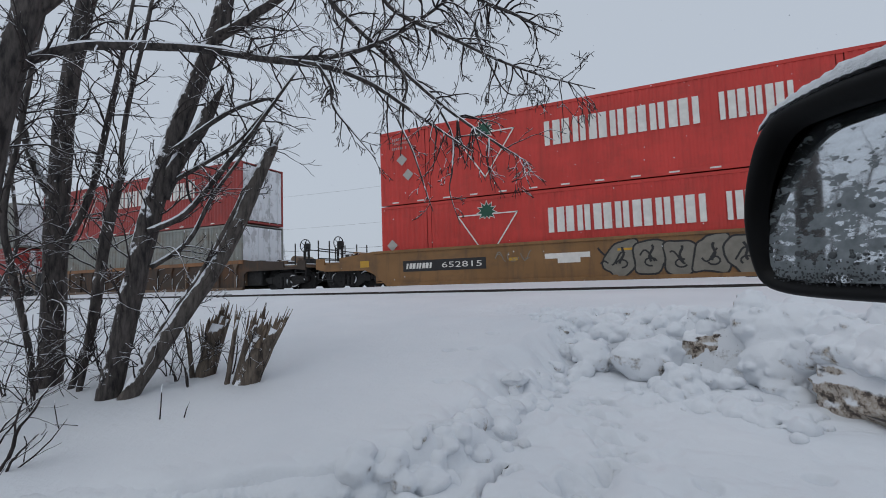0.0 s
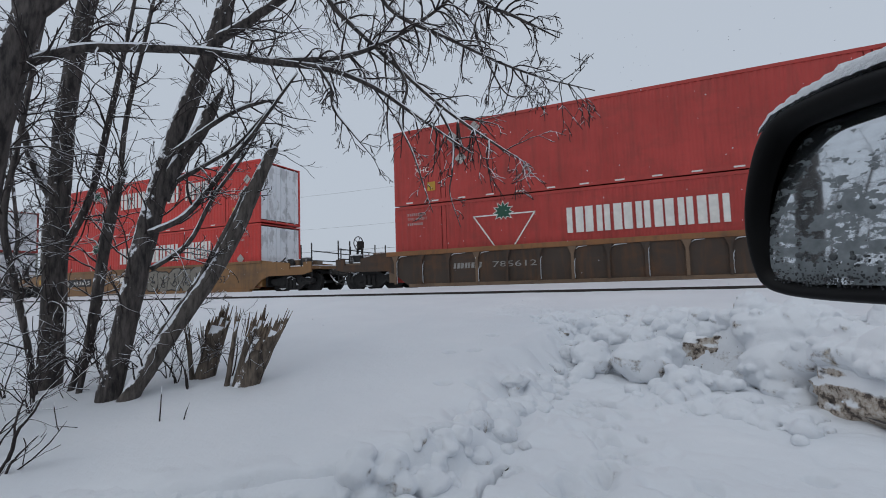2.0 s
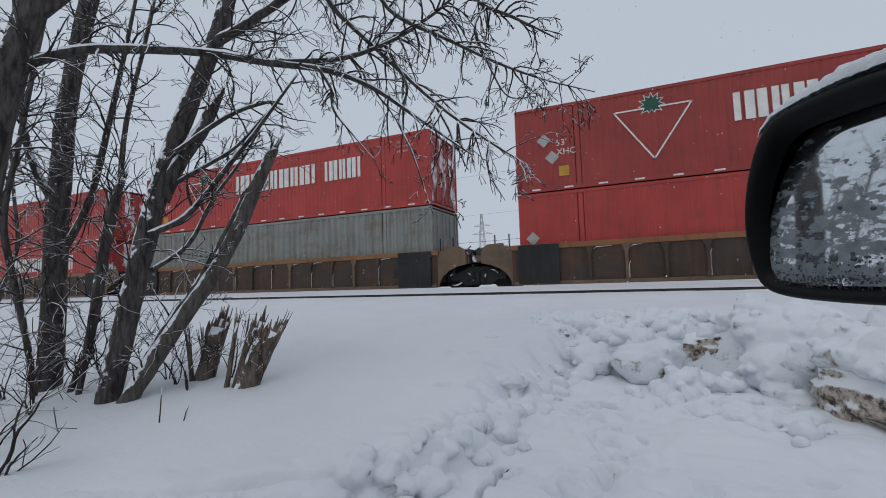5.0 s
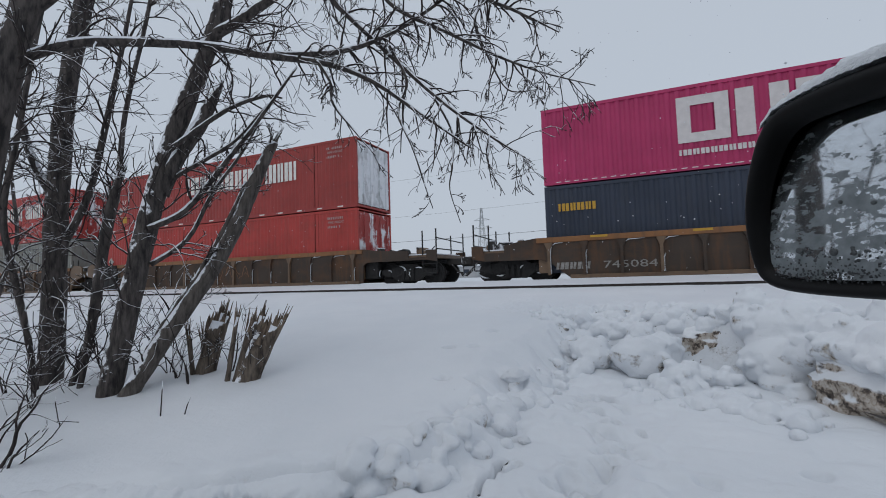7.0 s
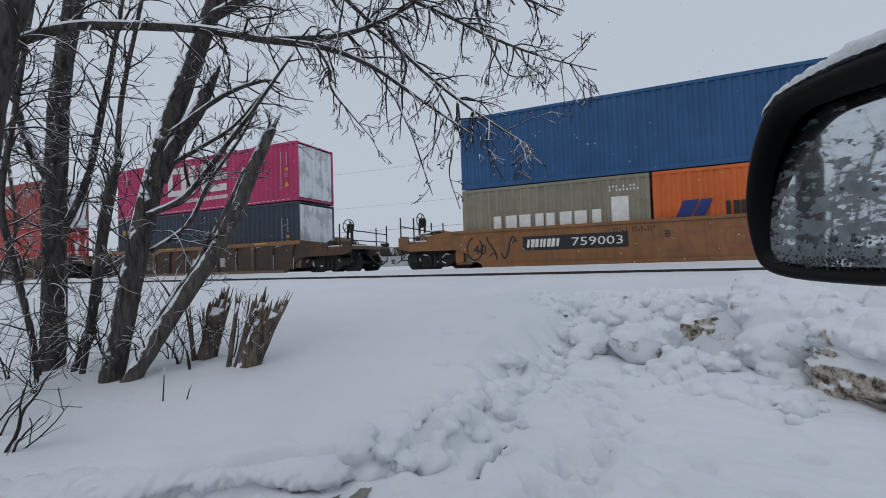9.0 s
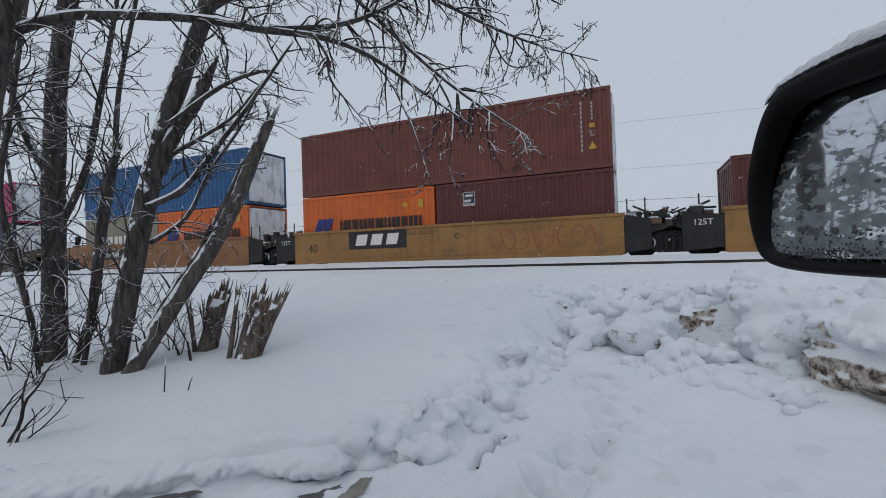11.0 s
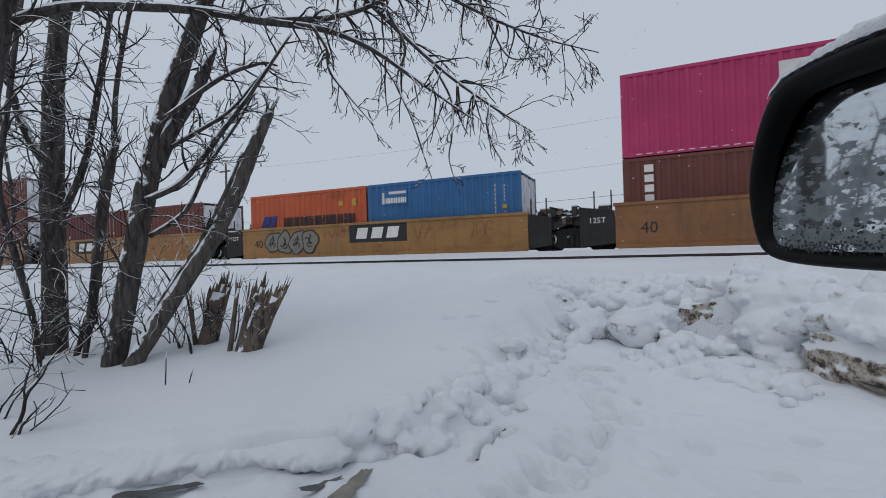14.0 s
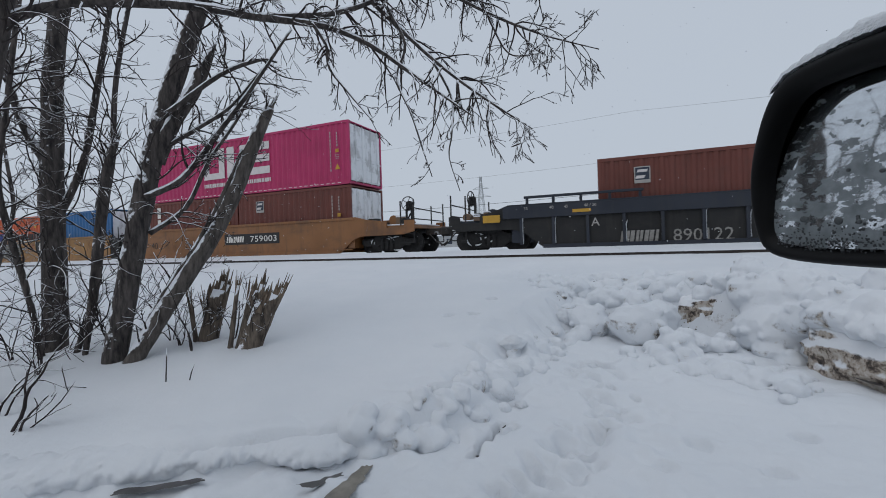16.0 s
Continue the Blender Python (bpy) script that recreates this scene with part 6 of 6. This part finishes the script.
# ---- the car's door mirror ----
def build_mirror():
    n = Vector((-0.8617, -0.501, -0.0802)).normalized()
    u = Vector((0, 0, 1)).cross(n).normalized()
    w = n.cross(u)
    o = Vector((0.1129, 0.5867, 1.5551))
    m = Matrix.Translation(o) @ Matrix((u, w, n)).transposed().to_4x4()
    ob = thing("door_mirror", m, "black car door mirror, iced glass, snow on its shell", "car mirror")
    outer = [(0.016, -0.079), (0.004, -0.06), (-0.001, -0.025), (0.0, 0.006), (0.010, 0.042), (0.026, 0.0755), (0.040, 0.092), (0.056, 0.102), (0.087, 0.105), (0.122, 0.106), (0.17, 0.102), (0.205, 0.092), (0.222, 0.07), (0.226, 0.0), (0.218, -0.07), (0.205, -0.088), (0.128, -0.087), (0.06, -0.085)]
    inner = [(0.026, -0.063), (0.019, -0.05), (0.0165, -0.02), (0.020, 0.006), (0.031, 0.035), (0.047, 0.060), (0.059, 0.074), (0.075, 0.082), (0.095, 0.082), (0.122, 0.082), (0.165, 0.079), (0.19, 0.073), (0.203, 0.055), (0.206, 0.0), (0.2, -0.055), (0.188, -0.070), (0.128, -0.071), (0.06, -0.070)]
    k = len(outer)
    rings = [[(x * 0.97 + 0.003, y * 0.96, -0.004) for x, y in inner], inner_ring(inner, 0.003), inner_ring([(a + (c - a) * 0.35, b + (d - b) * 0.35) for (a, b), (c, d) in zip(inner, outer)], 0.012),
             inner_ring([(a + (c - a) * 0.8, b + (d - b) * 0.8) for (a, b), (c, d) in zip(inner, outer)], 0.012), inner_ring(outer, 0.002), inner_ring([(x * 1.0, y * 1.0) for x, y in outer], -0.03),
             inner_ring([(0.115 + (x - 0.115) * 0.85, y * 0.85) for x, y in outer], -0.075), inner_ring([(0.115 + (x - 0.115) * 0.45, y * 0.45) for x, y in outer], -0.105)]
    v = [p for r in rings for p in r]
    f = [(a * k + i, a * k + (i + 1) % k, (a + 1) * k + (i + 1) % k, (a + 1) * k + i) for a in range(len(rings) - 1) for i in range(k)]
    f.append(tuple(range((len(rings) - 1) * k, len(rings) * k)))
    shell = mesh_part("shell", v, [q[::-1] for q in f], HOUSING, ob, True)
    sub = shell.modifiers.new("round", "SUBSURF")
    sub.levels = sub.render_levels = 2
    glass, gn, gl, gb = nodes_of("iced_mirror_glass", 0.03, 1.0)
    gb.inputs["Base Color"].default_value = (0.72, 0.75, 0.78, 1)
    ice, io = gn.new("ShaderNodeBsdfPrincipled"), gn["Material Output"]
    ice.inputs["Roughness"].default_value = 0.6
    patch = noise_node(gn, gl, 0.013, 8, 0.66, (0.7, 1.35, 1))
    tc, sep, low = gn.new("ShaderNodeTexCoord"), gn.new("ShaderNodeSeparateXYZ"), gn.new("ShaderNodeMath")
    gl.new(tc.outputs["Object"], sep.inputs[0])
    low.operation = "MULTIPLY_ADD"  # the ice grows thicker towards the lower rim
    gl.new(sep.outputs["Y"], low.inputs[0])
    low.inputs[1].default_value = -1.3
    gl.new(patch, low.inputs[2])
    big = low.outputs[0]
    gl.new(ramp_node(gn, gl, noise_node(gn, gl, 0.012, 4), [(0.3, (0.17, 0.195, 0.205)), (0.75, (0.30, 0.335, 0.355))]), ice.inputs["Base Color"])
    mix = gn.new("ShaderNodeMixShader")
    gl.new(ramp_node(gn, gl, big, [(0.34, grey(0.12)), (0.51, grey(0.22)), (0.525, grey(0.95))]), mix.inputs[0])
    gl.new(gb.outputs[0], mix.inputs[1])
    gl.new(ice.outputs[0], mix.inputs[2])
    gl.new(mix.outputs[0], io.inputs[0])
    bump_node(gn, gl, noise_node(gn, gl, 0.006, 4), 0.3, 0.0006, ice)
    tilt = lambda y: -0.007 - 0.17 * y  # the glass is tipped back in its shell
    g = [(x * 0.985 + 0.0015, y * 0.985, tilt(y)) for x, y in inner]
    mesh_part("mirror_glass", g, [tuple(range(k))[::-1]], glass, ob, False, "mirror glass blotched with ice")
    # drops of ice on the glass
    rng = random.Random(4)
    for i in range(26):
        bm = bmesh.new()
        bmesh.ops.create_icosphere(bm, subdivisions=2, radius=rng.uniform(0.0012, 0.0034))
        bmesh.ops.scale(bm, vec=(rng.uniform(0.9, 1.5), rng.uniform(0.8, 1.2), 0.4), verts=bm.verts)
        px, py = rng.uniform(0.05, 0.18), rng.uniform(-0.055, 0.0)
        bmesh.ops.translate(bm, vec=(px, py, tilt(py) + 0.0004), verts=bm.verts)
        part("ice_drop", bm, ICE, ob)
    # snow along the top and rime along the lower rim
    v, f = [], []
    for i in range(60):
        t = i / 59
        x = 0.037 + t * 0.187
        y = np.interp(x, [0.037, 0.042, 0.056, 0.087, 0.122, 0.17, 0.205, 0.226], [0.089, 0.095, 0.104, 0.108, 0.1095, 0.106, 0.097, 0.078])
        h = 0.007 + 0.010 * min(1, t * 2) + 0.0018 * math.sin(i * 1.7) + rng.uniform(-0.001, 0.001)
        for j in range(9):
            a = math.pi * j / 8
            v.append((x - 0.004 * math.sin(a), y - 0.004 + h * math.sin(a) ** 0.8 + rng.uniform(-0.0006, 0.0006), -0.022 + 0.031 * math.cos(a)))
    for i in range(59):
        for j in range(8):
            f.append((i * 9 + j, i * 9 + j + 1, i * 9 + 10 + j, i * 9 + 9 + j))
    mesh_part("snow_cap", v, f, SNOW, ob, True, "thick strip of fresh snow")
    v, f = [], []
    for i in range(500):
        p = (rng.uniform(0.028, 0.2), -0.072 + rng.uniform(-0.002, 0.012) + rng.random() ** 3 * 0.02, 0.0065)
        s = rng.uniform(0.0004, 0.0012)
        q = len(v)
        for a, b, c in ((-1, -1, 0), (1, -1, 0), (1, 1, 0), (-1, 1, 0), (0, 0, 1)):
            v.append((p[0] + a * s * rng.uniform(0.6, 1.3), p[1] + b * s * rng.uniform(0.6, 1.3), p[2] + c * s))
        f += [(q, q + 1, q + 4), (q + 1, q + 2, q + 4), (q + 2, q + 3, q + 4), (q + 3, q, q + 4)]
    mesh_part("rime", v, f, RIME, ob, True, "grey rime")
    bm = bmesh.new()
    foot = m.inverted() @ Vector((0.46, 0.27, 1.02))
    rod(bm, (0.19, -0.04, -0.05), foot, 0.03, 12)
    part("mirror_arm", bm, HOUSING, ob)


def inner_ring(pts, z):
    return [(x, y, z) for x, y in pts]


ICE = plain("clear_ice", (0.10, 0.11, 0.115), 0.12, 0.0, 0.2, 0.004)
RIME = plain("grey_rime", (0.07, 0.075, 0.08), 0.8, 0.0, 0.25, 0.01)
build_mirror()


def build_car():
    """The parked car that the eye sits in: door, roof and pillars round an open window."""
    m = Matrix.Translation((0, 0, 0.02))
    ob = thing("parked_car", m, "dark parked car with its side window open", "car")
    def slab(name, *a):
        bm = bmesh.new()
        box(bm, *a, 0.03)
        part(name, bm, HOUSING, ob)
    slab("door_panel", -1.3, 1.3, 0.20, 0.30, 0.3, 1.02)
    slab("far_door_panel", -1.3, 1.3, -1.5, -1.4, 0.3, 1.02)
    slab("roof", -1.6, 0.6, -1.45, 0.12, 1.82, 1.90)
    slab("floor_pan", -2.2, 2.2, -1.5, 0.3, 0.28, 0.36)
    slab("bonnet", 1.3, 2.4, -1.45, 0.28, 0.4, 0.98)
    slab("boot", -2.4, -1.3, -1.45, 0.28, 0.4, 1.05)
    slab("rear_pillar", -1.6, -1.45, 0.05, 0.2, 1.0, 1.86)
    for x in (-1.5, 1.5):
        for y in (-1.35, 0.12):
            bm = bmesh.new()
            rod(bm, (x, y - 0.1, 0.33), (x, y + 0.1, 0.33), 0.34, 24)
            part("wheel", bm, GRIME, ob)


build_car()


# ---- the distance: tower, wires, poles, trees and roofs beyond the tracks ----
def build_tower(x, y, h):
    ob = thing("transmission_tower", Matrix.Translation((x, y, 1.0)), "far grey steel lattice power tower", "power tower")
    v, f = [], []
    def leg(z):
        return 0.075 * h * (1 - z / h) ** 1.15 + 0.5
    levels = [h * k / 11 for k in range(12)]
    for a, b in zip(levels, levels[1:]):
        for sx, sy in ((1, 1), (1, -1), (-1, -1), (-1, 1)):
            p, q = Vector((sx * leg(a), sy * leg(a), a)), Vector((sx * leg(b), sy * leg(b), b))
            nx, ny = (sy, -sx)
            q2 = Vector((nx * leg(b), ny * leg(b), b))
            p2 = Vector((nx * leg(a), ny * leg(a), a))
            tube(v, f, [p, q], [0.16, 0.16], 4)
            tube(v, f, [p, q2], [0.1, 0.1], 4)
            tube(v, f, [p2, q], [0.1, 0.1], 4)
    mesh_part("lattice", v, f, STEEL_FAR, ob)
    for z, w in ((0.70, 7), (0.82, 5.5)):
        v, f = [], []
        tube(v, f, [(-w, 0, z * h), (w, 0, z * h)], [0.16, 0.16], 4)
        tube(v, f, [(-w, 0, z * h), (0, 0, z * h + 2)], [0.1, 0.1], 4)
        tube(v, f, [(w, 0, z * h), (0, 0, z * h + 2)], [0.1, 0.1], 4)
        mesh_part("cross_arm", v, f, STEEL_FAR, ob)


STEEL_FAR = plain("galvanised_steel", (0.33, 0.35, 0.36), 0.6, 0.2, 0.1, 2.0)
POLE_WOOD = plain("pole_wood", (0.12, 0.105, 0.09), 0.85, 0, 0.25, 0.4)
CONIFER = plain("snowy_conifer", (0.14, 0.165, 0.155), 0.9, 0, 0.5, 0.4)
FAR_BRUSH = plain("far_bare_wood", (0.26, 0.26, 0.265), 0.95, 0, 0.3, 2.0)
CLAD = plain("pale_cladding", (0.42, 0.43, 0.44), 0.8, 0, 0.12, 1.5)
build_tower(-95, 285, 46)
build_tower(-330, 350, 42)


def build_wires():
    for y, z, r, sag in ((40, 11.8, 0.007, 0.5), (40, 7.95, 0.007, 0.4), (40, 5.35, 0.016, 0.35)):
        for a, b in ((-89, -46.7), (-46.7, 0), (0, 46.7), (46.7, 93)):
            v, f = [], []
            pts = [(a + (b - a) * k / 16, y, z - sag * (1 - (2 * k / 16 - 1) ** 2) + sag * 0.5) for k in range(17)]
            tube(v, f, pts, [r] * 17, 5)
            ob = mesh_part("power_line", v, f, GRIME, None, True)
            tagged(ob, "thin dark overhead wire between poles", "power line", "overhead wires", "structure")
    for x in (-89, -46.7, 46.7, 93):
        ob = thing("utility_pole", Matrix.Translation((x, 40.25, 0.9)), "tall wooden utility pole with a cross arm", "utility pole", "utility poles")
        bm = bmesh.new()
        rod(bm, (0, 0, -0.2), (0, 0, 12), 0.17, 10, 0.12)
        part("pole", bm, POLE_WOOD, ob)
        bm = bmesh.new()
        box(bm, -0.9, 0.9, -0.22, -0.1, 10.95, 11.1)
        part("cross_arm", bm, POLE_WOOD, ob)


build_wires()


def conifer(x, y, h, seed):
    rng = random.Random(seed)
    ob = thing("conifer", Matrix.Translation((x, y, 1.0)), "dark conifer dusted with snow beyond the tracks", "tree", "conifers beyond the tracks")
    bm = bmesh.new()
    rod(bm, (0, 0, 0), (0, 0, h), 0.16, 8, 0.02)
    part("trunk", bm, POLE_WOOD, ob)
    v, f = [], []
    for k in range(420):
        t = rng.random() ** 0.7
        z = 0.6 + t * (h - 0.6)
        r = (1 - t) * h * 0.2 * rng.uniform(0.5, 1.1) + 0.12
        a = rng.uniform(0, 6.28)
        d = Vector((math.cos(a), math.sin(a), -0.35)).normalized()
        s = Vector((-math.sin(a), math.cos(a), 0)) * 0.14 * (1.3 - t)
        p = Vector((0, 0, z))
        n = len(v)
        v += [p, p + d * r * 0.6 + s, p + d * r, p + d * r * 0.6 - s, p + d * r * 0.5 + Vector((0, 0, 0.14))]
        f += [(n, n + 1, n + 4), (n + 1, n + 2, n + 4), (n + 2, n + 3, n + 4), (n + 3, n, n + 4)]
    mesh_part("crown", v, f, CONIFER, ob)


conifer(-62, 59, 7.6, 1)
conifer(-66, 62, 6.2, 2)
conifer(-31, 95, 6.0, 3)


def far_wood():
    """A low belt of bare brush and trees along the horizon."""
    rng = random.Random(2)
    v, f = [], []
    for k in range(2600):
        x, y = rng.uniform(-420, 260), rng.uniform(150, 300)
        h = rng.uniform(1.5, 5.5)
        b = Vector((x, y, 0.9))
        for i in range(3):
            t = b + Vector((rng.uniform(-1.4, 1.4), rng.uniform(-1, 1), h * rng.uniform(0.6, 1)))
            tube(v, f, [b, b.lerp(t, 0.5) + Vector((rng.uniform(-0.3, 0.3), 0, 0)), t], [0.16, 0.11, 0.03], 3)
    ob = mesh_part("far_wood", v, f, FAR_BRUSH)
    tagged(ob, "belt of bare grey brush along the horizon", "wood", "", "stuff")


far_wood()


def far_house(x, y, w, d, h, turn, label):
    ob = thing("house", pose(x, y, 0.9, 0, 0, turn), label, "house", "low houses beyond the tracks")
    bm = bmesh.new()
    box(bm, -w / 2, w / 2, -d / 2, d / 2, 0, h)
    part("wall", bm, CLAD, ob)
    bm = bmesh.new()
    e, r = 0.4, 0.32 * d
    a = [bm.verts.new((s * (w / 2 + e), q, z)) for s in (-1, 1) for q, z in ((-d / 2 - e, h - 0.05), (0, h + r), (d / 2 + e, h - 0.05))]
    bm.faces.new((a[0], a[3], a[4], a[1]))
    bm.faces.new((a[1], a[4], a[5], a[2]))
    bm.faces.new((a[0], a[1], a[2]))
    bm.faces.new((a[5], a[4], a[3]))
    bm.faces.new((a[2], a[5], a[3], a[0]))
    part("roof", fix(bm), SNOW, ob, "snow-covered roof")
    for k in (-0.28, 0.05, 0.32):
        bm = bmesh.new()
        box(bm, k * w - 0.6, k * w + 0.6, -d / 2 - 0.05, -d / 2 + 0.05, 0.9, 2.0)
        part("window", bm, NAVY, ob)


far_house(-38, 92, 13, 8, 2.7, 8, "low pale house with a snow-covered roof")
far_house(-62, 105, 15, 9, 3.0, -5, "low pale house with a snow-covered roof")
far_house(-98, 88, 14, 8, 3.2, 12, "low pale house with a snow-covered roof")
far_house(-10, 120, 16, 9, 2.8, 0, "low pale house with a snow-covered roof")


def snowfall():
    """Flakes that drift down through the air by the tracks, all together."""
    rng = random.Random(12)
    v, f = [], []
    for k in range(4200):
        p = Vector((rng.uniform(-15, 22), rng.uniform(1.5, 13.5), rng.uniform(0, 30)))
        s = rng.uniform(0.004, 0.010) * (0.4 + p.y / 9)
        n = len(v)
        v += [p + Vector((s, 0, 0)), p - Vector((s, 0, 0)), p + Vector((0, s, 0)), p - Vector((0, s, 0)), p + Vector((0, 0, s)), p - Vector((0, 0, s))]
        f += [(n + a, n + b, n + c) for a in (0, 1) for b in (2, 3) for c in (4, 5)]
    ob = mesh_part("snowflakes", v, f, SNOW)
    return tagged(ob, "light snow flakes falling on a slant", "snowfall", "", "stuff")


FLAKES = snowfall()


def motions():
    times = [0, 0.25] + [0.5 * k for k in range(1, 33)]
    for ob, x, y, z in MOVING:
        walk(ob, [(t, pose(x - run(t), y, z)) for t in times])
    walk(FLAKES, [(t, pose(-0.45 * t, 0, -0.5 - 1.0 * t)) for t in (0, 4, 8, 12, 16)])
    for w, x in WHEELS:
        walk(w, [(k / FPS, pose(x, 0, WHEEL_R, 0, -math.degrees(run(k / FPS) / WHEEL_R) % 360, 0)) for k in range(0, 16 * FPS + 1)])


motions()
